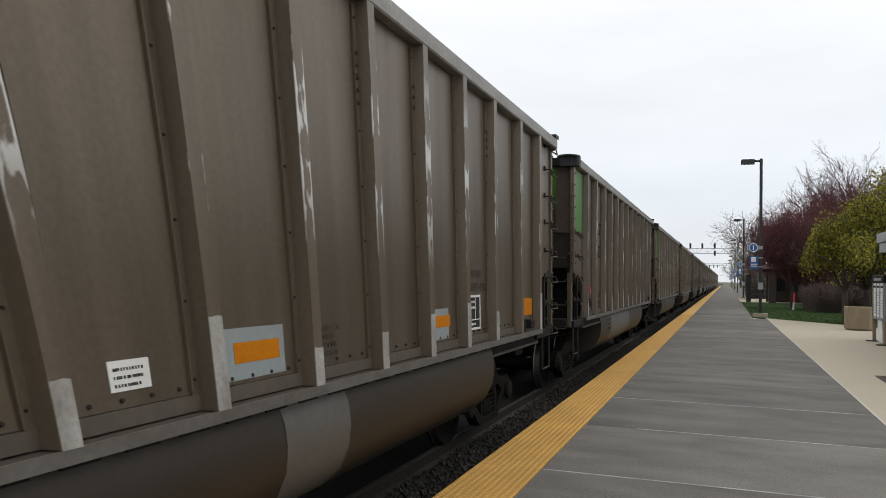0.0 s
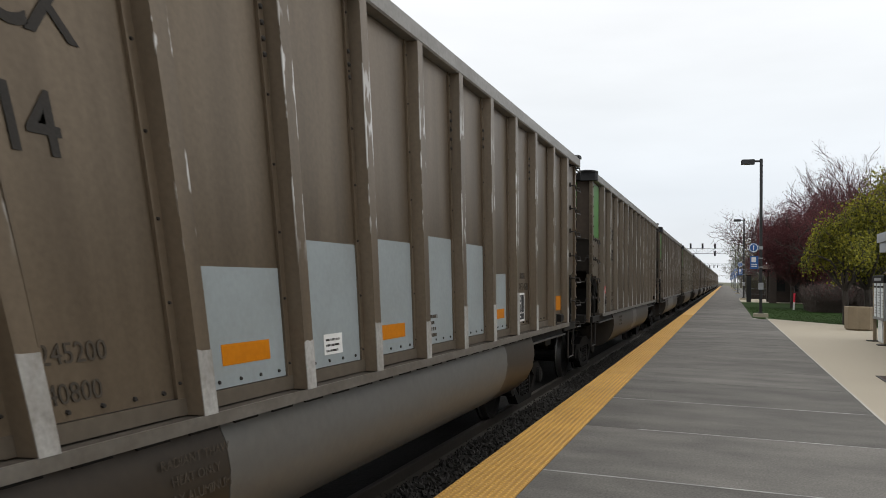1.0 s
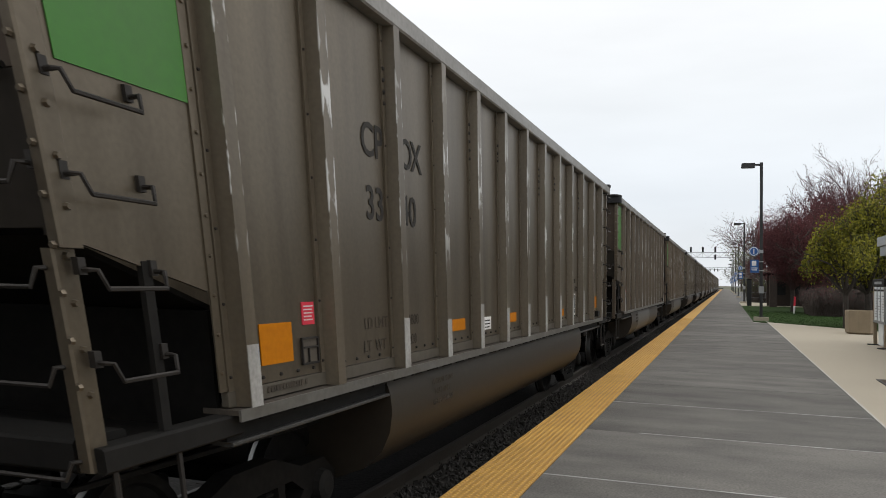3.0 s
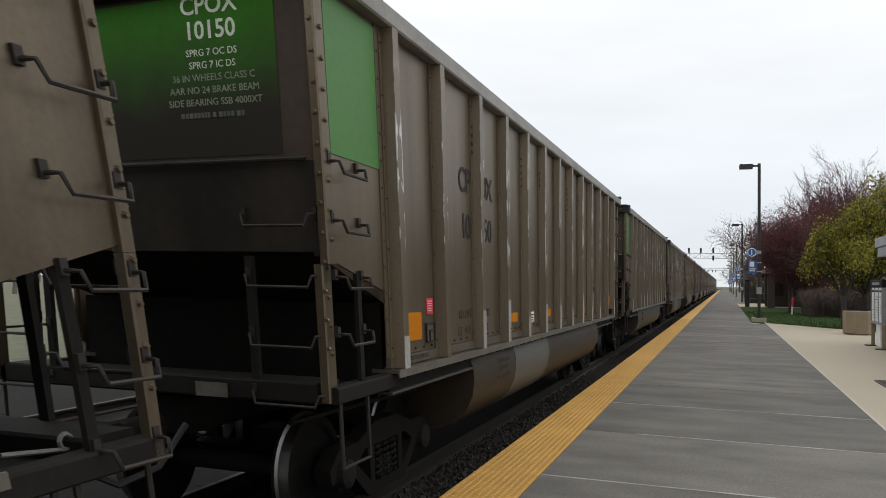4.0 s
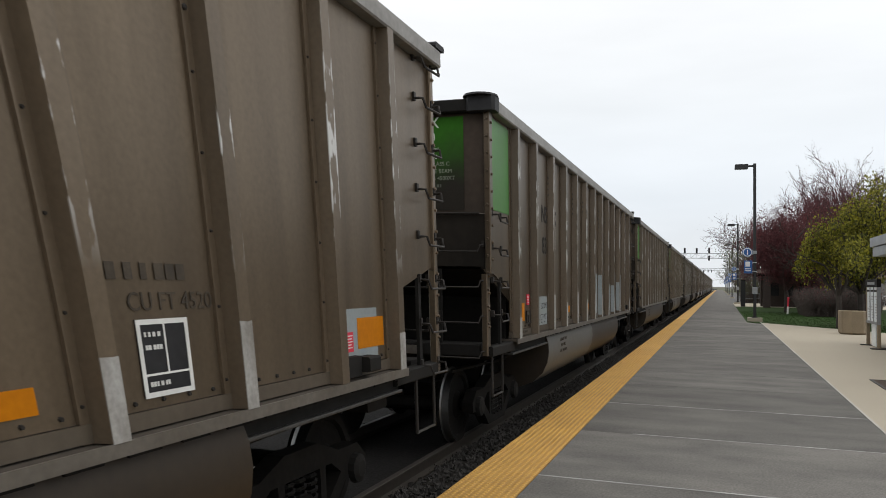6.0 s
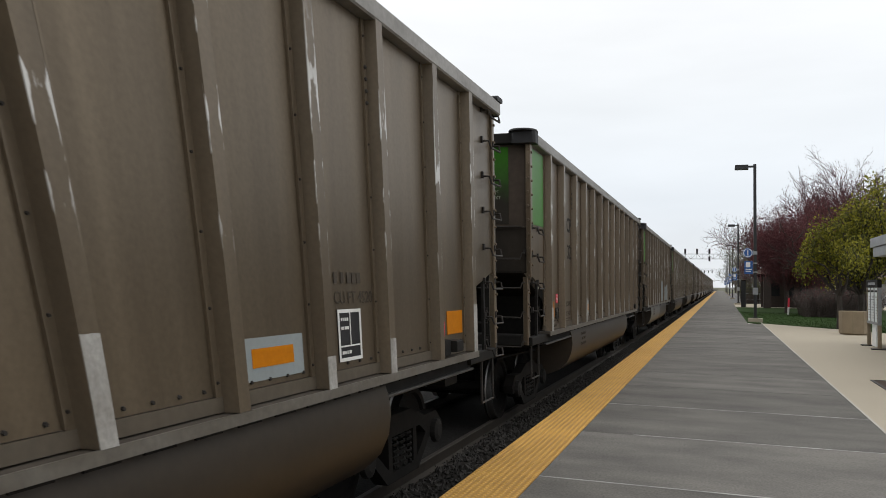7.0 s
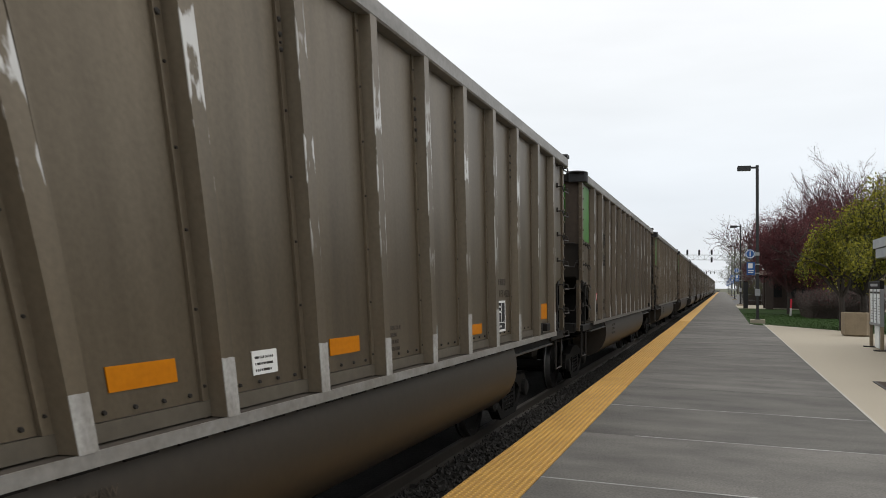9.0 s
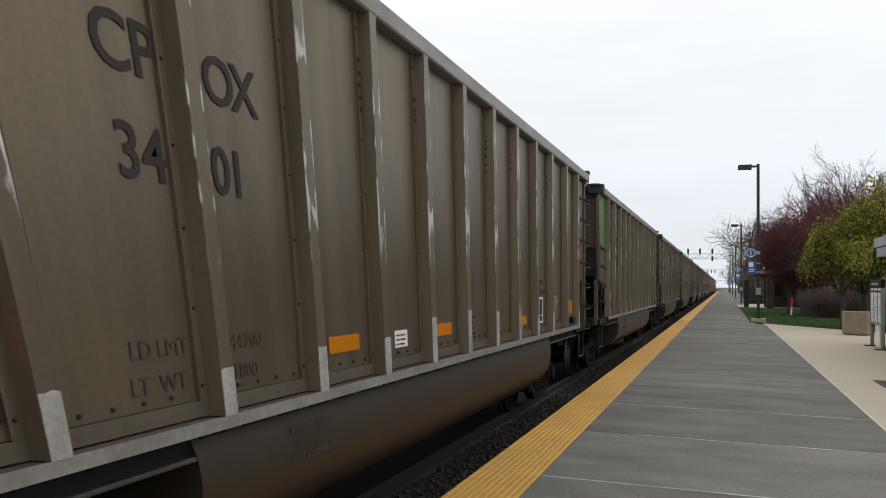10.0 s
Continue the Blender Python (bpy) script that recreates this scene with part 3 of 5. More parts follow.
part("mulch", Mesh().box(-0.85, 0.85, -0.72, 0.72, -0.1, 0.006), MULCH, pit)
part("frame", Mesh().box(-0.9, -0.85, -0.77, 0.77, -0.1, 0.012).box(0.85, 0.9, -0.77, 0.77, -0.1, 0.012).box(-0.85, 0.85, 0.72, 0.77, -0.1, 0.012).box(-0.85, 0.85, -0.77, -0.72, -0.1, 0.012), IRON, pit)


# ---- street furniture ----
def street_lamp(y, near):
    ob = thing("street_lamp", "tall black square lamp post with shoebox head on concrete base", "street lamp", pose(1.72, y, 0), "lamps along the platform")
    part("pad", Mesh().box(-0.36, 0.36, -0.36, 0.36, -0.3, 0.17, 0.0), CONCRETE, ob, "square concrete foot")
    part("base_plate", Mesh().box(-0.14, 0.14, -0.14, 0.14, 0.17, 0.2).tube([(-0.1, -0.1, 0.2), (-0.1, -0.1, 0.24)], 0.02).tube([(0.1, -0.1, 0.2), (0.1, -0.1, 0.24)], 0.02), POLE, ob)
    part("pole", Mesh().box(-0.075, 0.075, -0.075, 0.075, 0.2, 8.33, 0.015), POLE, ob)
    part("arm", Mesh().box(-0.33, -0.07, -0.04, 0.04, 8.16, 8.26), POLE, ob)
    part("lamp_head", Mesh().sweep([(-1.0, 8.08), (-0.98, 8.06), (-0.34, 8.06), (-0.32, 8.08), (-0.32, 8.3), (-0.96, 8.3), (-1.0, 8.22)], 1, -0.19, 0.19), POLE, ob)
    part("lens", Mesh().box(-0.92, -0.4, -0.15, 0.15, 8.05, 8.062), GREYMETAL, ob, "flat glass lens")
    box = part("junction_box", Mesh().box(-0.13, 0.13, -0.12, -0.076, 1.42, 1.78, 0.01), GREYMETAL, ob, "pale grey box on the post")
    disc = part("round_sign", Mesh().lathe((-0.36, -0.02, 3.62), [(-0.02, 0.25), (0.02, 0.25)], 1, 28), BLUE, ob, "round blue sign")
    part("ring", Mesh().lathe((-0.36, -0.042, 3.62), [(0.0, 0.225), (-0.004, 0.225)], 1, 28), WHITE, disc, "white ring")
    part("face", Mesh().lathe((-0.36, -0.048, 3.62), [(0.0, 0.19), (-0.003, 0.19)], 1, 28), BLUE, disc)
    one = part("numeral", shared["one"], None, disc)
    one.matrix_basis = pose(-0.36, -0.055, 3.49, 90)
    part("bracket", Mesh().box(-0.12, -0.07, -0.03, 0.03, 3.5, 3.75).box(-0.10, 0.10, -0.09, -0.06, 3.53, 3.7), GREYMETAL, ob)
    sign = part("panel_sign", Mesh().box(-0.53, -0.12, -0.02, 0.02, 2.5, 3.18, 0.01), BLUE, ob, "blue panel sign with white symbol")
    part("symbol", Mesh().box(-0.46, -0.24, -0.026, -0.021, 2.86, 3.12), WHITE, sign, "white square symbol")
    part("text_bar", Mesh().box(-0.47, -0.18, -0.026, -0.021, 2.72, 2.765).box(-0.47, -0.2, -0.026, -0.021, 2.62, 2.665), WHITE, sign, "illegible white lines")
    for z0, z1 in ((3.05, 3.1), (2.58, 2.63)):
        part("clip", Mesh().box(-0.12, 0.11, -0.10, -0.076, z0, z1), GREYMETAL, ob)
    return ob


lamp = street_lamp(44.6, True)
for y in (87, 129, 171, 213, 255, 297):
    copy_thing(lamp, pose(1.72, y, 0))

planter = thing("planter", "octagonal exposed-aggregate concrete planter on the walkway", "planter", pose(4.93, 34.6, 0, 0, 0, 12))
ring8 = [(math.cos(math.pi / 8 + i * math.pi / 4), math.sin(math.pi / 8 + i * math.pi / 4)) for i in range(8)]


def oct_body(levels):
    m, n = Mesh(), 8
    v = [(r * p, r * q, z) for z, r in levels for p, q in ring8]
    f = [(i * n + j, i * n + (j + 1) % n, (i + 1) * n + (j + 1) % n, (i + 1) * n + j) for i in range(len(levels) - 1) for j in range(n)]
    return m.add(v, f + [tuple(range(n))[::-1]])


part("tub", oct_body([(-0.002, 0.46), (0.05, 0.50), (0.06, 0.53), (0.90, 0.53), (0.92, 0.515), (0.92, 0.44), (0.80, 0.43)]), AGGREGATE, planter)
part("soil", Mesh().lathe((0, 0, 0), [(0.74, 0.44), (0.83, 0.36)], 2, 12), MULCH, planter)

board = thing("map_board", "tall map and timetable board with pale panels and grey frame", "notice board", pose(4.45, 27.3, 0))
for y in (-0.9, 0.9):
    part("leg", Mesh().box(-0.05, 0.05, y - 0.05, y + 0.05, 0.02, 2.05, 0.01), AGGREGATE, board)
    part("foot", Mesh().box(-0.22, 0.22, y - 0.14, y + 0.14, -0.003, 0.03, 0.01), IRON, board)
part("header", Mesh().box(-0.06, 0.06, -0.96, 0.96, 1.84, 2.08, 0.02), UNDER, board, "dark header strip")
part("header_bar", Mesh().box(-0.065, -0.061, -0.6, 0.6, 1.92, 2.0), GREYMETAL, board, "grey bar of lettering")
part("frame", Mesh().box(-0.05, 0.05, -0.96, 0.96, 0.72, 0.80).box(-0.05, 0.05, -0.96, -0.9, 0.8, 1.84).box(-0.05, 0.05, 0.9, 0.96, 0.8, 1.84).box(-0.05, 0.05, -0.32, -0.28, 0.8, 1.84).box(-0.05, 0.05, 0.28, 0.32, 0.8, 1.84), GREYMETAL, board)
for i, y in enumerate((-0.6, 0.0, 0.6)):
    pane = part("map_panel", Mesh().box(-0.03, 0.03, y - 0.28, y + 0.28, 0.8, 1.84), PANEL, board, "pale blue map panel")
    part("title_bar", Mesh().box(-0.034, -0.031, y - 0.24, y + 0.24, 1.70, 1.76), UNDER, pane)
    lines = Mesh()
    for j in range(9):
        lines.box(-0.034, -0.031, y - 0.22, y + 0.22 - 0.3 * rnd.rand(), 0.9 + j * 0.08, 0.93 + j * 0.08)
    part("text_bars", lines, GREYMETAL, pane, "illegible grey lines")
part("skirt", Mesh().box(-0.02, 0.02, -0.5, 0.2, 0.05, 0.72), PANEL, board)

bin_box = thing("newspaper_box", "grey metal newspaper box on short legs", "newspaper box", pose(4.68, 24.3, 0))
part("case", Mesh().box(-0.22, 0.22, -0.25, 0.25, 0.28, 1.28, 0.03), GREYMETAL, bin_box)
part("door", Mesh().box(-0.235, -0.221, -0.2, 0.2, 0.55, 1.15), UNDER, bin_box)
for a in (-0.17, 0.17):
    for b in (-0.2, 0.2):
        part("leg", Mesh().box(a - 0.03, a + 0.03, b - 0.03, b + 0.03, -0.003, 0.28), BRICK, bin_box)

shelter = thing("station_shelter", "low station building with grey stepped fascia and dark glazing", "building", pose(0, 0, 0))
part("roof", Mesh().box(5.2, 14, 14, 29.6, 3.3, 3.45), UNDER, shelter)
part("fascia_upper", Mesh().box(4.80, 14, 13.7, 30.0, 3.2, 3.5, 0.0), FASCIA, shelter, "grey upper fascia band")
part("fascia_lower", Mesh().box(4.87, 14, 13.8, 29.92, 2.88, 3.18, 0.0), GREYMETAL, shelter, "paler lower fascia band")
part("wall", Mesh().box(5.35, 13.6, 14.2, 29.4, -0.003, 0.5), BRICK, shelter)
part("post", Mesh().box(5.3, 5.42, 29.33, 29.45, -0.003, 2.88), FASCIA, shelter)
for y in (26.0, 22.6, 19.2):
    part("post", Mesh().box(5.3, 5.42, y, y + 0.12, -0.003, 2.88), FASCIA, shelter)
part("glazing", Mesh().box(5.36, 13.5, 14.3, 29.38, 0.502, 2.875), GLASS, shelter)

marker = thing("marker_post", "red and white utility marker post in the lawn", "marker post", pose(4.3, 58, 0, 0, 3, 0))
part("lower_post", Mesh().box(-0.06, 0.06, -0.02, 0.02, -0.1, 0.5, 0.008), WHITE, marker, "white lower part")
part("upper_post", Mesh().box(-0.06, 0.06, -0.02, 0.02, 0.5, 1.12, 0.008), RED, marker, "red upper part")

pillar = thing("call_pillar", "dark square metal pillar beside the path", "pillar", pose(1.95, 76.5, 0))
part("column", Mesh().box(-0.2, 0.2, -0.2, 0.2, -0.01, 2.35, 0.03), POLE, pillar)
part("cap", Mesh().box(-0.23, 0.23, -0.23, 0.23, 2.35, 2.42), UNDER, pillar)

fence = thing("fence", "low dark rail fence along the path", "fence", pose(0, 92.6, 0))
for x in range(2, 22, 2):
    part("post", Mesh().box(x - 0.04, x + 0.04, -0.04, 0.04, -0.05, 1.15), GREYMETAL, fence)
for z in (0.5, 1.1):
    part("bar", Mesh().box(2, 20, -0.025, 0.025, z - 0.03, z + 0.03), GREYMETAL, fence)

pavilion = thing("pavilion", "open pavilion with brown shingled hip roof and brick piers", "pavilion", pose(5.6, 77, 0))
roof = Mesh()
roof.add([(-2.9, -2.5, 3.0), (3.4, -2.5, 3.0), (3.4, 2.5, 3.0), (-2.9, 2.5, 3.0), (-1.2, 0, 4.1), (1.7, 0, 4.1)],
         [(0, 1, 5, 4), (1, 2, 5), (2, 3, 4, 5), (3, 0, 4), (0, 3, 2, 1)])
part("roof", roof, SHINGLE, pavilion)
for y in (-2.3, 2.3):
    part("eaves_beam", Mesh().box(-2.7, 3.2, y - 0.1, y + 0.1, 2.75, 3.0), UNDER, pavilion)
for x in (-1.75, 2.6):
    for y in (-2.3, 2.3):
        part("pier", Mesh().box(x - 0.3, x + 0.3, y - 0.3, y + 0.3, -0.012, 2.75, 0.02), BRICK, pavilion)

part("back_wall", Mesh().box(-1.45, 2.3, 2.15, 2.4, -0.012, 2.75), BRICK, pavilion, "dark brick back wall")
for x in (-0.8, 0.4, 1.6):
    part("window_pane", Mesh().box(x - 0.35, x + 0.35, 2.12, 2.148, 1.0, 2.2), GLASS, pavilion, "dark glazed opening")


def house(x, y, w, d, h, ridge, wall, name, label, turn=0):
    ob = thing(name, label, "building", pose(x, y, -0.03, 0, 0, turn))
    part("wall", Mesh().sweep([(-w / 2, 0), (w / 2, 0), (w / 2, h), (0, ridge), (-w / 2, h)], 1, -d / 2, d / 2), wall, ob)
    part("roof", Mesh().sweep([(-w / 2 - 0.3, h - 0.15), (0, ridge + 0.05), (w / 2 + 0.3, h - 0.15), (w / 2 + 0.3, h + 0.05), (0, ridge + 0.27), (-w / 2 - 0.3, h + 0.05)], 1, -d / 2 - 0.3, d / 2 + 0.3), SHINGLE, ob)
    for i in range(3):
        wx = -w / 2 + w * (i + 0.5) / 3
        win = part("window", Mesh().box(wx - 0.45, wx + 0.45, -d / 2 - 0.05, -d / 2 + 0.02, 0.95, 2.1), WHITE, ob)
        part("pane", Mesh().box(wx - 0.38, wx + 0.38, -d / 2 - 0.06, -d / 2 - 0.051, 1.02, 2.03), GLASS, win)
    return ob


house(13.9, 104, 5.6, 8, 1.6, 5.0, RENDER, "gabled_house", "grey gabled house behind the car park")
house(22, 130, 14, 10, 3.2, 5.6, RENDER, "long_house", "low grey house behind the station trees", 90)


def parked_car(x, y, paint, label, turn):
    ob = thing("parked_car", label, "car", pose(x, y, -0.03, 0, 0, turn), "cars in the car park")
    body = Mesh().sweep([(-2.2, 0.28), (2.2, 0.28), (2.25, 0.65), (2.0, 0.85), (1.0, 0.95), (0.45, 1.42), (-1.1, 1.45), (-1.8, 1.0), (-2.2, 0.92)], 1, -0.86, 0.86)
    part("body", body, paint, ob)
    part("side_window", Mesh().sweep([(0.85, 0.97), (0.4, 1.36), (-1.05, 1.38), (-1.6, 1.0)], 1, -0.87, 0.87), GLASS, ob)
    for a in (-1.35, 1.4):
        for b in (-0.78, 0.78):
            part("wheel", Mesh().lathe((a, b, 0.32), [(-0.1, 0.24), (-0.1, 0.32), (0.1, 0.32), (0.1, 0.24)], 1, 16), NEAR_BLACK, ob)
    return ob


parked_car(13.0, 94, WHITE, "white parked car behind the planter and trees", 8)
parked_car(18.4, 95, GREYMETAL, "grey parked car in the car park", 5)
parked_car(8.6, 95, WHITE, "white parked car behind the hedge", 0)


# ---- trees ----
def grow(rng, start, way, length, radius, depth, spread, lift, wood, tips, bend=0.25, kids=(2, 3), thin=0.014):
    """Adds a limb and its branches to wood, and the ends of the twigs to tips."""
    pts, d = [Vector(start)], Vector(way).normalized()
    steps = 4 if depth > 1 else 3
    for _ in range(steps):
        d = (d + Vector(rng.normal(0, bend, 3)) * 0.6 + Vector((0, 0, lift))).normalized()
        pts.append(pts[-1] + d * length / steps)
    wood.tube(pts, max(radius, thin), 6 if depth > 2 else (4 if depth > 1 else 3), max(radius * 0.6, thin))
    if depth <= 2:
        tips += pts[1:]
    if depth == 0:
        return
    for i in range(rng.randint(kids[0], kids[1] + 1)):
        at = pts[-1] if i == 0 else pts[rng.randint(1, steps)]
        side = Vector(rng.normal(0, 1, 3))
        side = (side - d * side.dot(d)).normalized()
        grow(rng, at, d + side * spread * rng.uniform(0.5, 1.2), length * rng.uniform(0.62, 0.85), radius * 0.58, depth - 1, spread, lift, wood, tips, bend, kids)


def leaves(rng, points, count, size, scatter, keep=None):
    """Small folded leaves round given points."""
    m = Mesh()
    for _ in range(count):
        p = points[rng.randint(len(points))] + Vector(rng.normal(0, scatter, 3))
        if keep and not keep(p):
            continue
        a = Euler(rng.rand(3) * 6.28).to_matrix()
        s = size * rng.uniform(0.6, 1.3)
        m.add([p + a @ Vector(q) * s for q in ((-0.5, 0, 0), (0, -0.32, 0.08), (0.5, 0, 0), (0, 0.32, 0.08))], [(0, 1, 2), (0, 2, 3)])
    return m


def tree(name, label, x, y, seed, trunk, limbs, length, depth, spread, lift, wood_mat, leaf_mat, count, size, scatter, keep=None, lean=0.5, kids=(2, 3), radius=0.16):
    rng = np.random.RandomState(seed)
    ob = thing(name, label, "tree", pose(x, y, -0.02))
    wood, tips, stem = Mesh(), [], Mesh()
    stem.tube([(0, 0, -0.1), (0.02, 0, 0.15), (0.03, 0.02, trunk * 0.6), (0.0, 0.03, trunk)], radius * 1.35, 9, radius)
    for i in range(limbs):
        a = 6.283 * (i + rng.uniform(-0.25, 0.25)) / limbs
        grow(rng, (0, 0.03, trunk - 0.15 * rng.rand()), (math.cos(a) * lean, math.sin(a) * lean, 1), length * rng.uniform(0.8, 1.15), radius * 0.62, depth, spread, lift, wood, tips, kids=kids)
    part("trunk", stem, BARK, ob)
    tagged(part("limb_mass", wood, wood_mat, ob), kind="stuff")
    if count:
        tagged(part("crown", leaves(rng, tips, count, size, scatter, keep), leaf_mat, ob), kind="stuff")
    return ob


tree("lime_tree", "small spreading tree with fresh yellow-green leaves", 5.05, 39.5, 11, 1.55, 8, 1.5, 4, 0.95, 0.06, BARK, LIME, 12500, 0.13, 0.24, lambda p: p.z > 1.75 + 0.25 * math.sin(3 * p.x) and p.x > -1.9 + 0.3 * abs(p.z - 2.6), lean=0.85, radius=0.11)
tree("lime_tree", "spreading roadside tree with fresh yellow-green leaves", 6.1, 40.6, 12, 1.6, 8, 1.85, 4, 0.85, 0.12, BARK, LIME, 14500, 0.13, 0.26, lambda p: p.z > 1.85 + 0.25 * math.sin(2.3 * p.x) and p.x > -2.1 + 0.45 * abs(p.z - 2.8), lean=0.78, radius=0.13)
tree("crab_apple_tree", "dense maroon-leaved ornamental tree", 4.5, 62, 21, 1.6, 10, 2.25, 4, 0.85, 0.06, TWIG, MAROON, 90000, 0.085, 0.50, lambda p: p.z > 1.75 and p.x > -2.35, lean=0.8, radius=0.14)
tree("crab_apple_tree", "maroon-leaved ornamental tree with twiggy top", 8.7, 65, 22, 1.6, 10, 2.7, 4, 0.8, 0.09, TWIG, MAROON, 80000, 0.085, 0.6, lambda p: p.z > 2.0 and p.z < 9.2 - 0.25 * abs(p.x) and p.x > -4.9, lean=0.75, radius=0.15)
tree("budding_tree", "tall twiggy tree with pale pink buds", 9.4, 69, 31, 2.4, 8, 3.6, 5, 0.6, 0.10, TWIG, BUD, 26000, 0.08, 0.16, lean=0.75, radius=0.2, kids=(2, 4))
tree("budding_tree", "tall twiggy tree with dark red young leaves", 4.3, 92, 33, 2.2, 8, 2.5, 5, 0.6, 0.08, TWIG, MAROON, 16000, 0.10, 0.35, lean=0.75, radius=0.18, kids=(2, 4))
tree("budding_tree", "tall twiggy tree with small pink buds", 13.0, 71, 32, 2.4, 8, 3.7, 5, 0.6, 0.10, TWIG, BUD, 26000, 0.08, 0.16, lean=0.75, radius=0.2, kids=(2, 4))
for i, (x, y) in enumerate(((4.5, 112), (3.9, 140), (5.5, 170), (4.2, 205), (6, 235), (4.5, 270), (7, 310))):
    tree("bare_tree", "bare grey street tree behind the platform", x, y, 41 + i, 2.4, 6, 3.0, 4, 0.6, 0.06, GREYTWIG, OLIVE, 1200, 0.16, 0.3, lean=0.7, radius=0.2)


def hedge(x0, x1, y0, y1, h, seed, name, label, twig, leaf, n, nl):
    rng = np.random.RandomState(seed)
    ob = thing(name, label, "bush", pose(0, 0, -0.02))
    wood, tips = Mesh(), []
    for _ in range(n):
        p = Vector((rng.uniform(x0, x1), rng.uniform(y0, y1), 0))
        d = Vector((rng.normal(0, 0.3), rng.normal(0, 0.3), 1)).normalized()
        top = p + d * h * rng.uniform(0.6, 1.1)
        mid = (p + top) / 2 + Vector(rng.normal(0, 0.06, 3))
        wood.tube([p, mid, top], 0.013, 3, 0.006)
        for _ in range(3):
            q = p.lerp(top, rng.uniform(0.4, 0.95))
            e = q + Vector((rng.normal(0, 0.2), rng.normal(0, 0.2), rng.uniform(0.05, 0.3)))
            wood.tube([q, e], 0.008, 3, 0.005)
            tips.append(e)
        tips.append(top)
    tagged(part("twig_mass", wood, twig, ob), kind="stuff")
    if nl:
        tagged(part("foliage", leaves(rng, tips, nl, 0.07, 0.1), leaf, ob), kind="stuff")
    return ob


hedge(5.0, 9.2, 54, 59, 1.75, 51, "hedge", "leafless brown hedge behind the lawn", HEDGETWIG, MAROON, 2600, 5000)
hedge(2.2, 4.4, 92, 96, 2.6, 52, "bush", "olive-green bush beside the pillar", HEDGETWIG, OLIVE, 500, 5000)


def gantry(y, x0, x1, z0, z1, heads, name, label):
    ob = thing(name, label, "signal gantry", pose(0, y, 0))
    for z in (z0, z1):
        for yy in (-0.6, 0.6):
            part("chord", Mesh().box(x0, x1, yy - 0.07, yy + 0.07, z - 0.08, z + 0.08), GREYMETAL, ob)
    web, n = Mesh(), int((x1 - x0) / (z1 - z0))
    for i in range(n):
        a, b = x0 + (x1 - x0) * i / n, x0 + (x1 - x0) * (i + 1) / n
        for yy in (-0.6, 0.6):
            web.tube([(a, yy, z0), (b, yy, z1)] if i % 2 else [(a, yy, z1), (b, yy, z0)], 0.05, 4)
            web.tube([(a, yy, z0), (a, yy, z1)], 0.05, 4)
    part("lattice", web, GREYMETAL, ob)
    for x in (x0 + 0.2, x1 - 0.2):
        for yy in (-0.6, 0.6):
            part("mast", Mesh().box(x - 0.15, x + 0.15, yy - 0.15, yy + 0.15, -0.55, z1), GREYMETAL, ob)
    for x, z in heads:
        head = part("signal_head", Mesh().box(x - 0.35, x + 0.35, -0.9, -0.75, z, z + 1.9, 0.05), BLACK, ob)
        hood = Mesh()
        for j in range(3):
            hood.lathe((x, -0.95, z + 0.4 + j * 0.55), [(-0.15, 0.16), (0.05, 0.16)], 1, 10)
        part("hoods", hood, BLACK, head)
        part("bracket", Mesh().box(x - 0.06, x + 0.06, -0.75, -0.5, z - 0.2, z + 0.4), GREYMETAL, head)
    return ob


gantry(320, -17, 3.6, 12.5, 14.4, ((-13.0, 14.5), (-8.6, 14.5), (-4.05, 14.5), (-4.05, 11.6)), "signal_gantry", "grey lattice signal gantry across the tracks")
gantry(620, -18, 6, 13.5, 15.0, ((-11.5, 12.0), (-6.0, 12.0), (-8.5, 12.0)), "signal_gantry", "distant lattice signal gantry across the line")

# a far belt of bare woods closes the distance
far_wood = Mesh()
fr = np.random.RandomState(77)
for i in range(900):
    a = fr.rand()
    x, y = ((fr.uniform(8, 240), fr.uniform(420, 760)), (fr.uniform(-260, -30), fr.uniform(60, 760)), (fr.uniform(40, 160), fr.uniform(110, 420)))[i % 3]
    h = fr.uniform(6, 13)
    far_wood.tube([(x, y, -0.6), (x, y, h * 0.5)], 0.25, 4, 0.12)
    for _ in range(14):
        b = Vector((x, y, h * fr.uniform(0.25, 0.6)))
        far_wood.tube([b, b + Vector((fr.normal(0, 1.6), fr.normal(0, 1.6), h * fr.uniform(0.2, 0.45)))], 0.09, 3, 0.03)
setting("far_wood", far_wood, GREYTWIG, "distant belt of bare grey trees", "woods", kind="stuff")


# ---- coal cars ----
# car space: x across (the side towards the platform is +1.6), y from the rear end forward, z from the rail's top
UP = 0.22
LENGTH, CARPITCH, SPEED = 14.60, 16.40, 18.352
# nine even bays in the middle, wider ones towards the ends
RIBS = [7.30 + 1.02 * (i - 6) + (-0.12 if i < 2 else 0.12 if i > 10 else 0.0) for i in range(13)]
PLATE = 1.505


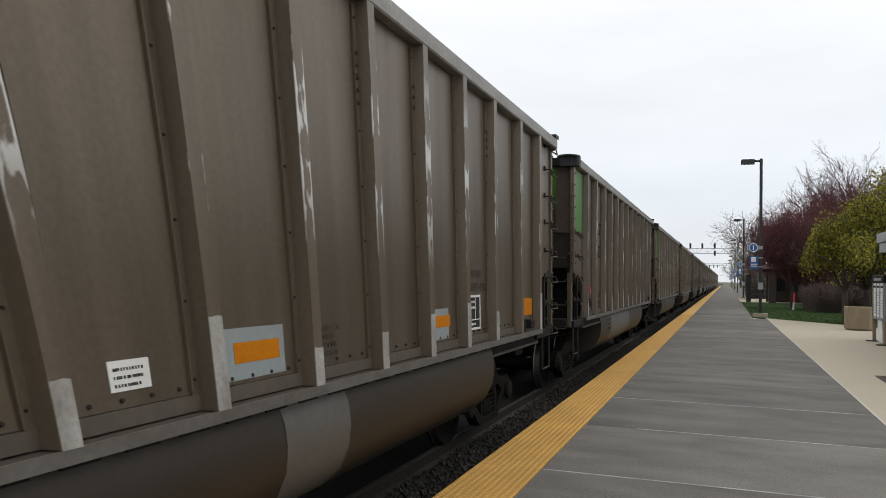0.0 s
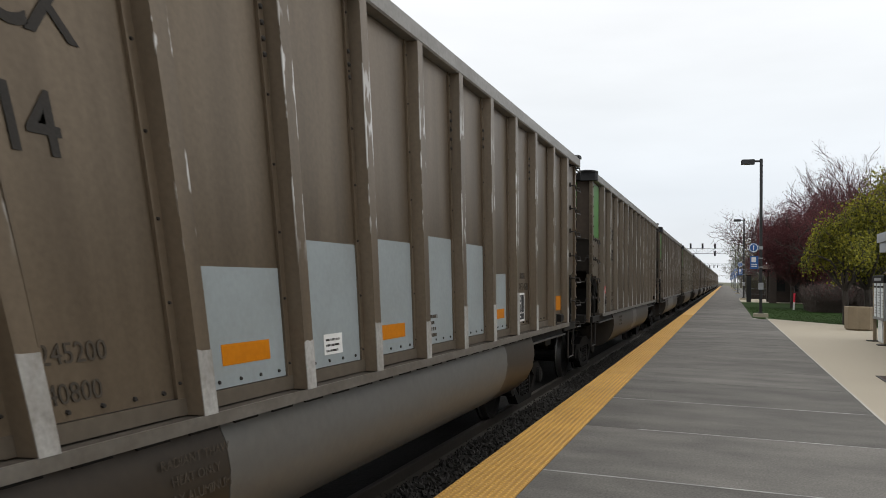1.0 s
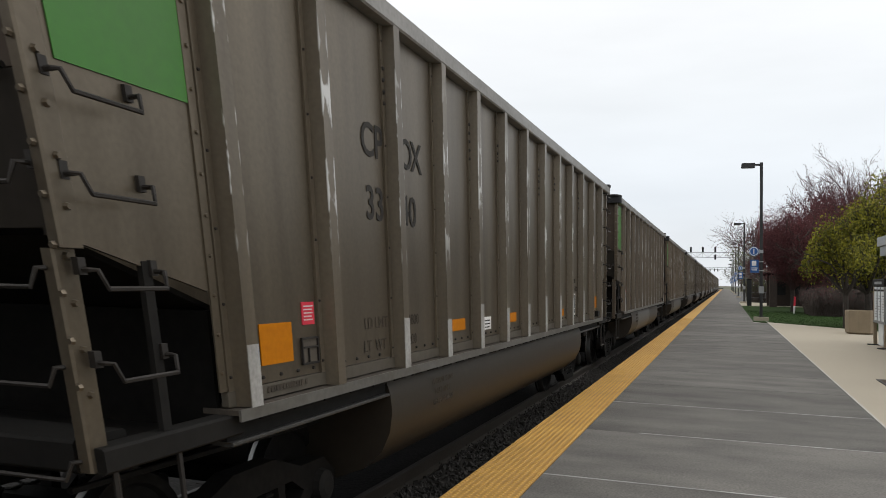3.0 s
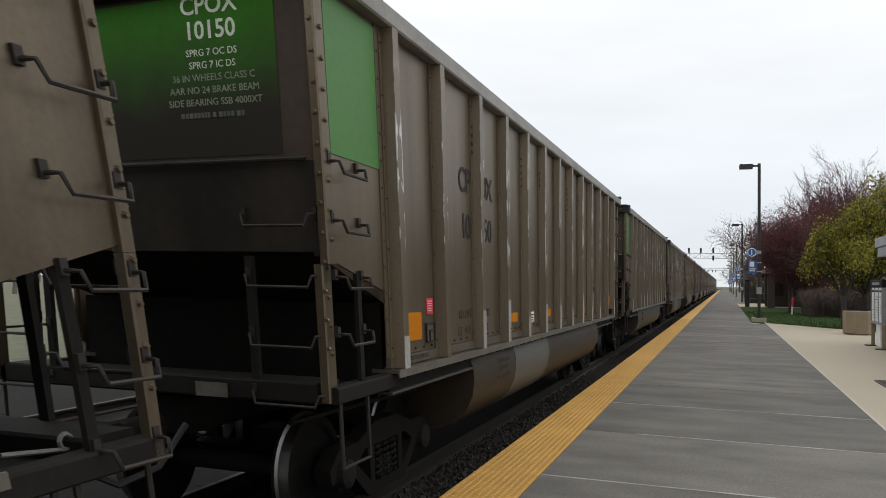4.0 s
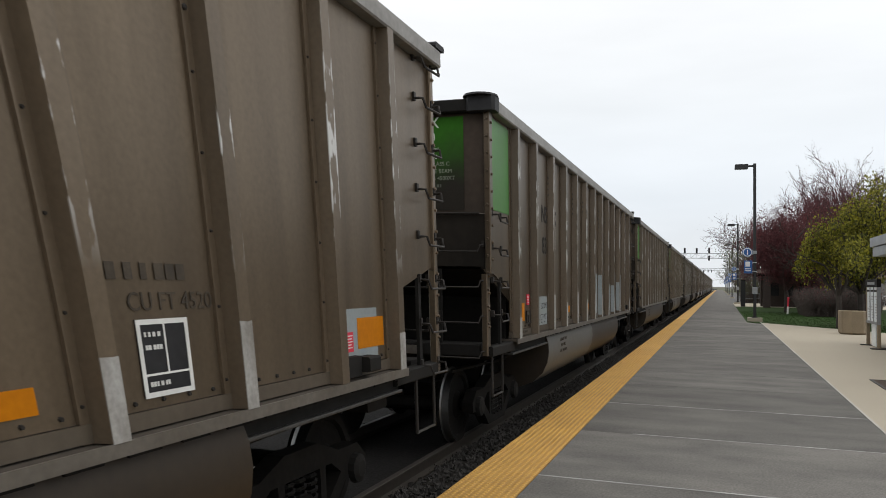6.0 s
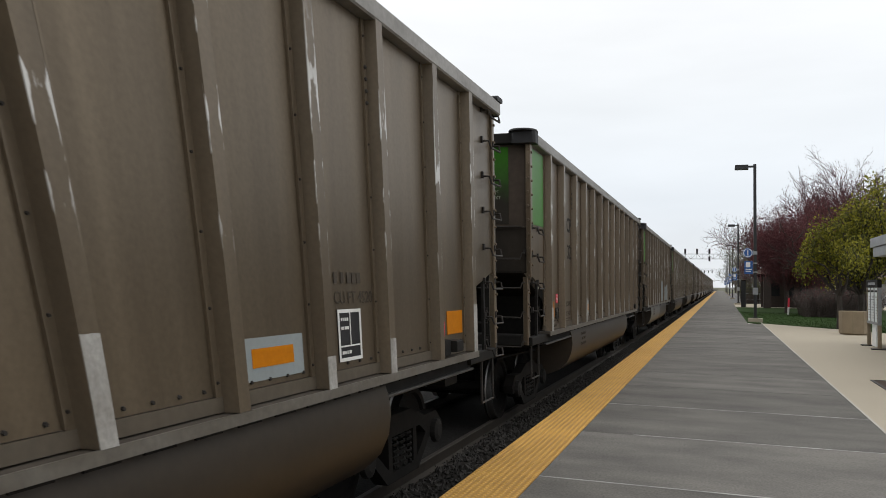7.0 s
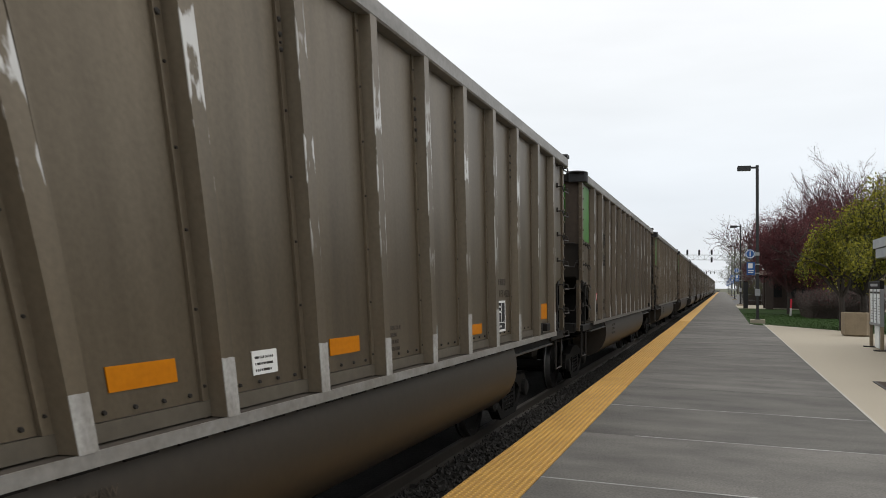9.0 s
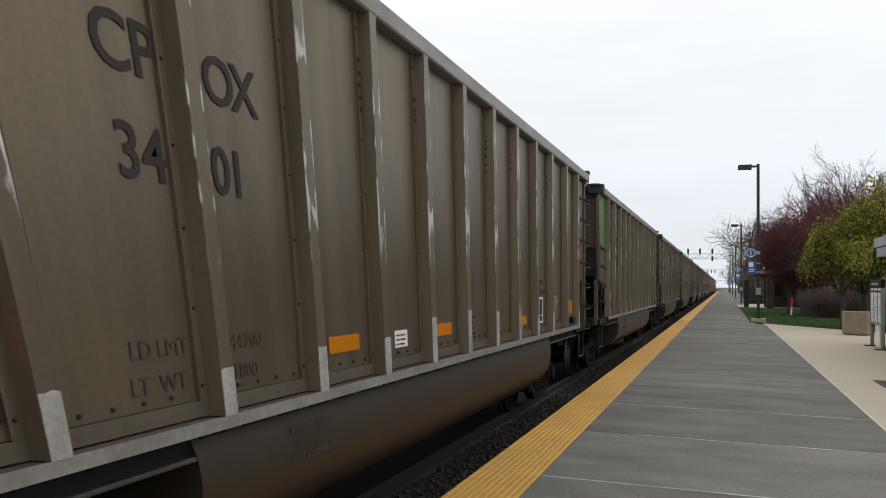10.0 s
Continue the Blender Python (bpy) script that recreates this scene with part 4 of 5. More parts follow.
def rib_mesh(side):
    """A pressed rib: two flanges with bolts, two webs and an outer face."""
    m = Mesh()
    p, o = PLATE * side, 1.6 * side
    prof = [(p, -0.125), (p + 0.008 * side, -0.125), (p + 0.008 * side, -0.07), (o, -0.053), (o, 0.053), (p + 0.008 * side, 0.07), (p + 0.008 * side, 0.125), (p, 0.125)]
    m.sweep(prof, 2, 1.11, 3.71)
    for y in (-0.137, 0.1255):
        m.box(min(p, p + 0.019 * side), max(p, p + 0.019 * side), y, y + 0.0115, 1.2, 3.66)
    for dy in (-0.1, 0.1):
        for j in range(7):
            m.lathe((p + 0.008 * side, dy, 1.27 + j * 0.385), [(0, 0.0095), (0.010 * side, 0.007)], 0, 6)
    return m


def iron_loop(a, b, out, r=0.011):
    """A bent grab iron between two feet a and b, standing off by the vector out."""
    a, b, out = Vector(a), Vector(b), Vector(out)
    along = (b - a) * 0.08
    drop = Vector((0, 0, -0.075))
    m = Mesh().tube([a, a + out * 0.5, a + out * 0.8 + along * 0.4, a + out + along + drop, b + out - along + drop, b + out * 0.8 - along * 0.4, b + out * 0.5, b], r, 6)
    for q in (a, b):
        m.box(q.x - 0.016, q.x + 0.016, q.y - 0.02, q.y + 0.02, q.z - 0.02, q.z + 0.05)
    return m


def tub_profile():
    half = [(1.50, 1.04), (1.54, 0.92), (1.55, 0.78), (1.525, 0.62), (1.45, 0.46), (1.30, 0.32), (1.06, 0.22), (0.6, 0.17)]
    return half + [(-a, b) for a, b in half[::-1]]


def bogie(car, y):
    ob = part("bogie", Mesh().box(-0.22, 0.22, -0.2, 0.2, 0.38, 0.62, 0.03).box(-1.05, 1.05, -0.17, 0.17, 0.22, 0.42, 0.04), NEAR_BLACK, car, "black cast three-piece bogie")
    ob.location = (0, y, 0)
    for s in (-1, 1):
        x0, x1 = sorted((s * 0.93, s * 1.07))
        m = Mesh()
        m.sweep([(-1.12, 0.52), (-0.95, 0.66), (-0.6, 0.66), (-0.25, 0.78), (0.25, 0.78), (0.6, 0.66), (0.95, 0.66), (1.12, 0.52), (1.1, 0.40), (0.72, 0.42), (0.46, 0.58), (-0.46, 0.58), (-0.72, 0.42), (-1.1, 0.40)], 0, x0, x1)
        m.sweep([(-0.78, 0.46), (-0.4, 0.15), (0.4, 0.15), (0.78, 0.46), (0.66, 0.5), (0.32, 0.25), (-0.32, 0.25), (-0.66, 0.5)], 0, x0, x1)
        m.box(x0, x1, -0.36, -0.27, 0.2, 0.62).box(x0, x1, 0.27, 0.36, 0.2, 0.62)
        part("side_frame", m, NEAR_BLACK, ob)
        springs = Mesh()
        for c in (-0.17, 0.0, 0.17):
            pts = [(s * 1.02 + 0.06 * math.cos(a * 0.9), c + 0.065 * math.sin(a * 0.9), 0.26 + a * 0.0085) for a in range(0, 36)]
            springs.tube(pts, 0.014, 4)
        tagged(part("spring_nest", springs, UNDER, ob, "coil springs"), kind="stuff")
        for yy in (-0.88, 0.88):
            part("bearing_cap", Mesh().lathe((s * 1.07, yy, 0.457), [(0, 0.13), (s * 0.05, 0.12), (s * 0.07, 0.07)], 0, 14), UNDER, ob)
    wheels = []
    for yy in (-0.88, 0.88):
        m = Mesh()
        for s in (-1, 1):
            x = s * 0.755
            m.lathe((x, 0, 0), [(-s * 0.07, 0.40), (-s * 0.07, 0.485), (-s * 0.04, 0.485), (-s * 0.025, 0.458), (s * 0.065, 0.455), (s * 0.065, 0.39), (s * 0.03, 0.37), (s * 0.03, 0.18), (s * 0.08, 0.12), (s * 0.08, 0.1)], 0, 30)
        m.lathe((0, 0, 0), [(-1.0, 0.08), (1.0, 0.08)], 0, 12)
        w = part("wheelset", m, [NEAR_BLACK, TREAD], ob, "wheelset with polished treads", smooth=True)
        for p in w.data.polygons:
            c = p.center
            if 0.7 < abs(c.x) < 0.83 and 0.44 < math.hypot(c.y, c.z) < 0.49:
                p.material_index = 1
        w.location = (0, yy, 0.457)
        wheels.append(w)
    return wheels


def hopper_car():
    car = thing("hopper_car", "brown ribbed aluminium coal hopper car in the moving train", "railway car", pose(TRACK, 0, RAILTOP), "coal cars of the train")
    lay = dict(dz=UP)
    Y0, Y1 = 0.0, LENGTH - 0.05
    for s in (1, -1):
        p = PLATE * s
        side = Mesh()
        a, b = sorted((p, p - 0.02 * s))
        side.sweep([(Y0, 1.94), (0.90, 1.71), (0.90, 1.2), (LENGTH - 0.93, 1.2), (LENGTH - 0.93, 1.71), (Y1, 1.94), (Y1, 3.69), (Y0, 3.69)], 0, a, b)
        part("side_sheet", side, PAINT, car, **lay)
        a, b = sorted((p + 0.012 * s, p - 0.03 * s))
        part("kick_strip", Mesh().sweep([(a, 1.115), (b, 1.115), (b, 1.195), (a, 1.195)], 1, 0.92, LENGTH - 0.95), KICK, car, "pale bolted strip along the side's foot", **lay)
        feet = Mesh()
        for i in range(12):
            for j in range(4):
                feet.lathe((p, RIBS[i] + 0.22 + j * 0.195, 1.235), [(0, 0.013), (0.012 * s, 0.010)], 0, 6)
        if s > 0:
            tagged(part("bolts", feet, IRON, car, **lay), kind="stuff")
        a, b = sorted((1.605 * s, 1.36 * s))
        part("top_chord", Mesh().sweep([(a + 0.012, 3.70), (b - 0.012, 3.70), (b, 3.715), (b, 3.835), (b - 0.015, 3.85), (a + 0.015, 3.85), (a, 3.835), (a, 3.715)], 1, -0.08, LENGTH + 0.02), CHORD, car, "worn pale aluminium top rail", **lay)
        a, b = sorted((1.60 * s, 1.585 * s))
        part("side_sill", Mesh().sweep([(a, 1.045), (b, 1.045), (b, 1.108), (a, 1.108)], 1, 0.90, LENGTH - 0.95), SILL, car, "scuffed pale side sill", **lay)
        a, b = sorted((1.584 * s, 1.36 * s))
        part("sill_ledge", Mesh().sweep([(a, 1.075), (b, 1.075), (b, 1.104), (a, 1.104)], 1, 0.91, LENGTH - 0.96), LEDGE, car, "dusty brown ledge behind the sill", **lay)
        # Black dashes paint the broken shadow gap beneath the sill.
        shadow_dashes = Mesh()
        for q in range(34):
            shadow_dashes.box(min(1.575 * s, 1.59 * s), max(1.575 * s, 1.59 * s), 1.1 + q * 0.372, 1.32 + q * 0.372, 1.03, 1.046)
        if s > 0:
            tagged(part("sill_lip", shadow_dashes, NEAR_BLACK, car, **lay), kind="stuff")
        a, b = sorted((1.50 * s, 1.40 * s))
        for y0, y1 in ((0.9, 3.55), (LENGTH - 3.5, LENGTH - 0.95)):
            part("sill_web", Mesh().sweep([(a, 0.93), (b, 0.93), (b, 1.049), (a, 1.049)], 1, y0, y1), UNDER, car, **lay)
            if s > 0:
                part("web_flange", Mesh().box(min(1.40 * s, 1.535 * s), max(1.40 * s, 1.535 * s), y0, y1, 0.905, 0.929, 0.006), WEBLIP, car, "worn lower flange of the sill", **lay)
        rm = rib_mesh(s).data("rib", [RIB, IRON], dz=UP)
        for q in rm.polygons:
            q.material_index = 1 if q.index > 21 else 0
        for i, y in enumerate(RIBS):
            r = part("rib", rm, None, car)
            r.location = (0, y, 0)
        # corner posts, ladder posts, step irons at both ends
        for e, yc, d in ((0, 0.0, 1), (1, LENGTH - 0.05, -1)):
            a, b = sorted((1.47 * s, 1.54 * s))
            ya, yb = sorted((yc - (0.03 if e else 0.06) * d, yc + (0.045 if e else 0.06) * d))
            inset = 0.0 if e else 0.05 * s
            post = Mesh().box(a, b, ya, yb, 1.90, 3.70, 0.01).box(a - inset, b - inset, ya, yb, 0.97, 1.898, 0.01)
            for j in range(13):
                post.lathe((1.54 * s - (inset if j < 4 else 0.0), (ya + yb) / 2, 1.3 + j * 0.19), [(0, 0.018), (0.018 * s, 0.013)], 0, 6)
                post.lathe((1.505 * s, yb if e else ya, 1.34 + j * 0.19), [(0, 0.018), (-0.018 * d, 0.013)], 1, 6)
            part("corner_post", post, PAINT, car, **lay)
            a, b = sorted((1.48 * s, 1.51 * s))
            yl = yc + (0.37 if e else 0.43) * d
            part("ladder_post", Mesh().box(a, b, yl - 0.03, yl + 0.03, 1.0, 1.86), UNDER, car, **lay)
            a, b = sorted((1.42 * s, 1.54 * s))
            ya, yb = sorted((yc - 0.03 * d, yc + 1.0 * d))
            part("end_sill_side", Mesh().box(a, b, ya, yb, 0.96, 1.075, 0.012), UNDER, car, **lay)
            heights = (2.55, 2.17, 1.80, 1.42) if e == 0 else (3.66, 3.33, 2.95, 2.57, 2.17, 1.80, 1.42, 1.06)
            for z in heights:
                part("grab_iron", iron_loop((1.53 * s, yc + 0.02 * d, z + 0.015), (1.51 * s, yc + (0.46 if e == 0 else 0.37) * d, z + 0.015), (0.10 * s, 0, 0)), IRON, car, **lay)
            stirrup = Mesh().tube([(1.50 * s, yc + 0.06 * d, 0.98), (1.50 * s, yc + 0.06 * d, 0.5), (1.50 * s, yc + 0.5 * d, 0.5), (1.50 * s, yc + 0.5 * d, 0.98)], 0.016, 6)
            part("stirrup_step", stirrup, IRON, car, **lay)
            flange = Mesh()
            yv = yc + 0.89 * d
            flange.box(min(p, p + 0.01 * s), max(p, p + 0.01 * s), yv - 0.03, yv + 0.03, 1.2, 3.69)
            for j in range(12):
                flange.lathe((p + 0.01 * s, yv, 1.3 + j * 0.2), [(0, 0.012), (0.012 * s, 0.009)], 0, 6)
            part("seam_strip", flange, PAINT, car, **lay)
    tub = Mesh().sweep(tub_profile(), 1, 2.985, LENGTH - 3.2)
    part("tub", tub, TUB_SHADED, car, "rounded belly tub, brown darkened as a shaded underside", smooth=True, **lay)
    # ends: upper sheet, sloping floor behind, posts and rungs
    for e, yc, d in ((0, 0.0, 1), (1, LENGTH - 0.05, -1)):
        ya, yb = sorted((yc, yc + 0.02 * d))
        part("end_sheet", Mesh().box(-1.47, 1.47, ya, yb, 2.58, 3.70), PAINT if e else END_PAINT, car, "" if e else "brown end sheet dulled with coal dust", **lay)
        low = Mesh().box(-1.47, 1.47, ya, yb, 1.95, 2.575)
        part("lower_end_sheet", low, END_DARK, car, "near-black lower end sheet", **lay)
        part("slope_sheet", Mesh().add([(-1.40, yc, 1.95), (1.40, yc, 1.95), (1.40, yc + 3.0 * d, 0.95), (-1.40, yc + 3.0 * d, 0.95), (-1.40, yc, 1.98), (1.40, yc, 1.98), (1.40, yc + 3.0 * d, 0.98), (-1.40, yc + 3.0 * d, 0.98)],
                                       [(0, 1, 2, 3), (7, 6, 5, 4), (0, 4, 5, 1), (1, 5, 6, 2), (2, 6, 7, 3), (3, 7, 4, 0)]), NEAR_BLACK, car, **lay)
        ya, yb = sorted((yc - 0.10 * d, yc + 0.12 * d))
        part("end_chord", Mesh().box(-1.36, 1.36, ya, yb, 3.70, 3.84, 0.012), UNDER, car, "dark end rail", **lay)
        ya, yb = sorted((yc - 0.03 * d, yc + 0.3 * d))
        # Backing and floor are added to make the end recess's shade black.
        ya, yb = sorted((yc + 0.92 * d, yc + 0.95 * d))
        part("bulkhead", Mesh().box(-1.44, 1.44, ya, yb, 0.95, 1.62), NEAR_BLACK, car, "added black sheet under the slope sheet", **lay)
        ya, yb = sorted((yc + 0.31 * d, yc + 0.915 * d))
        part("end_deck", Mesh().box(-1.40, 1.40, ya, yb, 0.965, 0.995), NEAR_BLACK, car, **lay)
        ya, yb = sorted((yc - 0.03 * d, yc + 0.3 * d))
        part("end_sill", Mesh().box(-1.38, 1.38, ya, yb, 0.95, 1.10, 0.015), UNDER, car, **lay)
        part("dust_bar", Mesh().tube([(-1.4, yc - 0.03 * d, 2.58), (1.4, yc - 0.03 * d, 2.58)], 0.014, 6), IRON, car, **lay)
        for s in (1, -1):
            part("end_ladder_post", Mesh().box(min(s * 0.87, s * 0.93), max(s * 0.87, s * 0.93), yc - 0.02, yc + 0.02, 1.1, 1.95), UNDER, car, **lay)
            for z in (2.2, 1.80, 1.40, 1.0):
                part("end_grab_iron", iron_loop((1.44 * s, yc - 0.02 * d, z + 0.02), (0.90 * s, yc - 0.02 * d, z + 0.02), (0, -0.09 * d, 0)), IRON, car, **lay)
            a, b = sorted((1.63 * s, 1.30 * s))
            ya, yb = sorted((yc - 0.16 * d, yc + 0.06 * d))
            if e == 0:
                part("corner_cap", Mesh().sweep([(a + 0.03, ya), (b - 0.03, ya), (b, ya + 0.04), (b, yb - 0.02), (b - 0.02, yb), (a + 0.02, yb), (a, yb - 0.02), (a, ya + 0.04)], 2, 3.69, 3.856).lathe(((a + b) / 2 - 0.02 * s, (ya + yb) / 2, 3.85), [(0.0, 0.20), (0.022, 0.19), (0.036, 0.12)], 2, 18), BLACK, car, "black corner cap of the top rail", **lay)
            else:
                part("corner_cap", Mesh().box(a + 0.08, b - 0.02, ya - 0.0, yb, 3.85, 3.90, 0.015), BLACK, car, "black corner cap of the top rail", **lay)
        part("coupler", Mesh().box(-0.1, 0.1, min(yc, yc - 0.62 * d), max(yc, yc - 0.62 * d), 0.55, 0.78, 0.03).box(-0.17, 0.17, min(yc - 0.5 * d, yc - 0.8 * d), max(yc - 0.5 * d, yc - 0.8 * d), 0.5, 0.82, 0.05), NEAR_BLACK, car, **lay)
        part("air_hose", Mesh().tube([(0.35, yc - 0.1 * d, 0.75), (0.33, yc - 0.4 * d, 0.5), (0.2, yc - 0.65 * d, 0.42), (0.1, yc - 0.75 * d, 0.5)], 0.025, 6), BLACK, car, **lay)
        part("plate", Mesh().box(0.42, 0.68, yc - 0.05 * d - 0.005, yc - 0.05 * d + 0.005, 0.96, 1.06), SILL, car, "small pale plate on the end sill", **lay)
    part("centre_sill", Mesh().box(-0.2, 0.2, 0.15, LENGTH - 0.15, 0.62, 0.9, 0.02), NEAR_BLACK, car, **lay)
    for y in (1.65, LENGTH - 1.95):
        part("bolster", Mesh().sweep([(-1.38, 1.0), (1.38, 1.0), (1.38, 0.86), (0.5, 0.62), (-0.5, 0.62), (-1.38, 0.86)], 1, y, y + 0.3), NEAR_BLACK, car, **lay)
    part("brake_rod", Mesh().tube([(0.9, 0.4, 0.72), (0.9, 3.0, 0.66)], 0.02, 5), UNDER, car, **lay)
    part("brake_rod", Mesh().tube([(0.9, LENGTH - 3.2, 0.66), (0.9, LENGTH - 0.4, 0.72)], 0.02, 5), UNDER, car, **lay)
    part("brake_valve", Mesh().box(0.7, 1.2, LENGTH - 0.9, LENGTH - 0.5, 0.7, 0.9, 0.02), UNDER, car, **lay)
    for i, n, z in ((2, 4, 3.12), (4, 5, 3.02), (5, 3, 3.15), (7, 5, 3.0), (8, 3, 3.18), (10, 4, 3.1)):
        m = Mesh()
        for j in range(n):
            m.lathe((PLATE + 0.006, RIBS[i] - 0.115, z + j * 0.085), [(0, 0.016), (0.02, 0.016), (0.026, 0.01)], 0, 7)
        tagged(part("bolt_strip", m, IRON, car, **lay), kind="stuff")
    part("latch_box", Mesh().box(PLATE, PLATE + 0.12, 12.86, 13.05, 1.15, 1.26, 0.012).box(PLATE, PLATE + 0.06, 12.60, 12.85, 1.13, 1.27), UNDER, car, **lay)
    eye = [(1.3, 14.24 + 0.035 * math.cos(j * 0.6), 1.085 + 0.035 * math.sin(j * 0.6)) for j in range(9)]
    part("lever_eye", Mesh().tube([(1.3, 13.9, 1.09)] + eye[::-1], 0.011, 6), CHORD, car, "bright eye of the uncoupling lever", **lay)
    wheels = bogie(car, 1.80) + bogie(car, LENGTH - 1.80)
    return car, wheels


SIDE_TURN = (90, 0, 90)
PX = PLATE + 0.004


def mark(car, name, y0, y1, z0, z1, mat, label="", x=PX, thick=0.003):
    return part(name, Mesh().box(x - 0.003, x + thick, y0, y1, z0, z1), mat, car, label, dz=UP)


def words(car, me, y, z, x=PX + 0.001, label=""):
    ob = part("lettering", me, None, car, label)
    ob.matrix_basis = pose(x, y, z + UP, *SIDE_TURN)
    return tagged(ob, kind="stuff")


def letters(car, text, y, z, width, right=False):
    """Large letters, each an object of its own; y is where the word ends (right) or begins."""
    step = {"1": 0.12, "J": 0.13, "C": 0.21, "O": 0.235, "X": 0.195, "P": 0.17, "N": 0.21, "S": 0.15, "T": 0.17}
    if right:
        y -= sum(step.get(c, 0.162) * width for c in text)
    for c in text:
        w = step.get(c, 0.162) * width
        ob = part("letter", same_words("big" + c, c, 0.24, LETTER, align="CENTER", width=0.93), None, car)
        ob.matrix_basis = pose(PX + 0.001, y + w / 2, z + UP, *SIDE_TURN)
        y += w


def end_words(car, key, z, fade=1.0):
    ob = part("end_lettering", shared[key], None, car)
    ob.matrix_basis = pose(0.72, -0.0075, z + UP, 90, 0, 0)
    ob.color = (fade, fade, fade, 1)
    return tagged(ob, kind="stuff")


def bars(key, rows, mat, lw, lh, gap):
    """A block of illegible short bars as one flat mesh."""
    if key not in shared:
        m, q = Mesh(), np.random.RandomState(len(shared) + 5)
        for j in range(rows):
            x = 0.0
            while x < lw * q.uniform(0.75, 1.0):
                w = lh * q.uniform(0.5, 0.9)
                m.box(x, x + w, -j * gap, -j * gap + lh, 0, 0.002)
                x += w + lh * q.choice((0.2, 0.25, 0.7))
        shared[key] = m.data("text_bars", mat)
    return shared[key]


def stencil_box(car, y, z):
    b = mark(car, "stencil_panel", y, y + 0.36, z, z + 0.36, BLACK, "black stencil panel framed in white")
    f, w = Mesh(), 0.024
    for ya, yb, za, zb in ((0, 0.36, 0, w), (0, 0.36, 0.36 - w, 0.36), (0, w, w, 0.36 - w), (0.36 - w, 0.36, w, 0.36 - w), (0.18, 0.19, 0.11, 0.36 - w), (w, 0.36 - w, 0.1, 0.11)):
        f.box(PX + 0.003, PX + 0.006, y + ya, y + yb, z + za, z + zb)
    part("panel_frame", f, WHITE, b, dz=UP)
    t = part("panel_text", bars("stencil", 2, WHITE, 0.11, 0.022, 0.06), None, b)
    t.matrix_basis = pose(PX + 0.004, y + 0.045, z + 0.28 + UP, *SIDE_TURN)
    t = part("panel_text", bars("stencil2", 1, WHITE, 0.15, 0.022, 0.06), None, b)
    t.matrix_basis = pose(PX + 0.004, y + 0.045, z + 0.05 + UP, *SIDE_TURN)


def dress(car, k):
    """The markings of one car: green rear end, letters, reflectors, repaired patches."""
    owner, number, limits, tint, patches, pale = spec_of(k)
    for o in (car, *car.children_recursive):
        o.color = (*tint, 1)
    mark(car, "green_panel", 0.11, 0.90, 2.63, 3.66, GREEN, "green painted end panel")
    part("green_end_panel", Mesh().box(-1.22, 1.22, -0.005, -0.001, 2.62, 3.67), GREEN_TO_DARK, car, "green painted end, dark below", dz=UP)
    a, b = owner[:2], owner[2:]
    h = len(number) // 2
    letters(car, a, 3.10, 2.695, 1.0, True)
    letters(car, b, 3.42, 2.695, 1.0)
    letters(car, number[:h], 3.075, 2.24, 1.0, True)
    letters(car, number[h:], 3.40, 2.24, 1.0)
    for y0, y1, z0, z1 in patches:
        mark(car, "patch", y0, y1, z0, z1, PATCH, "pale grey repainted patch", thick=0.0005)
    for i in (7, 9, 10) if k == -5 else ():
        over = Mesh().sweep([(PLATE + 0.0085, -0.1255), (PLATE + 0.0105, -0.1255), (PLATE + 0.0105, -0.0725), (1.5975, -0.0557), (1.5955, -0.0537), (PLATE + 0.0085, -0.0705)], 2, 1.16, {7: 2.0, 9: 1.78, 10: 1.86}[i])
        part("rib_patch", over, PATCH, car, "pale grey repainted rib", dz=UP).location = (0, RIBS[i], 0)
    shade = "dark " if k == -5 else ""
    words(car, shared[shade + "LD LMT"], 3.055, 1.435)
    words(car, shared[shade + "LT  WT"], 3.02, 1.27)
    words(car, same_words(limits[0], limits[0], 0.085, FAINT), 3.345, 1.43)
    words(car, same_words(limits[1], limits[1], 0.085, FAINT), 3.345, 1.27)
    for y, w, z, hh in ((1.275, 0.35, 1.30, 0.235), (4.505, 0.458, 1.315, 0.112), (6.54, 0.452, 1.31, 0.112), (9.585, 0.455, FOURTH.get(k, 1.27), 0.108), (12.915, 0.458, 1.31, 0.222)):
        mark(car, "reflector", y, y + w, z, z + hh, ORANGE, "orange reflector sheet")
    for y, z in ((1.758, 1.51), (12.69, 1.297)):
        pl = mark(car, "red_placard", y, y + 0.15, z, z + 0.14, RED, "small red placard")
        t = part("placard_text", bars("placard", 5, WHITE, 0.12, 0.008, 0.021), None, pl)
        t.matrix_basis = pose(PX + 0.003, y + 0.02, z + 0.11 + UP, *SIDE_TURN)
        tagged(t, kind="stuff")
    plate = mark(car, "white_plate", 5.615, 5.872, 1.275, 1.41, WHITE, "small white plate with dark lettering")
    t = part("plate_text", bars("plate", 3, LETTER, 0.2, 0.014, 0.036), None, plate)
    t.matrix_basis = pose(PX + 0.003, 5.64, 1.365 + UP, *SIDE_TURN)
    tagged(t, kind="stuff")
    holder = mark(car, "tag_holder", 1.725, 1.92, 1.27, 1.425, KICK, "small sheet-metal card holder", thick=0.004)
    rim = Mesh()
    for y0, y1, z0, z1 in ((1.72, 1.73, 1.27, 1.42), (1.915, 1.925, 1.27, 1.425), (1.72, 1.925, 1.263, 1.275), (1.72, 1.925, 1.42, 1.432), (1.74, 1.92, 1.365, 1.374), (1.80, 1.808, 1.275, 1.365)):
        rim.box(PX + 0.001, PX + 0.016, y0, y1, z0, z1)
    part("holder_rim", rim, IRON, holder, "raised dark rim", dz=UP)
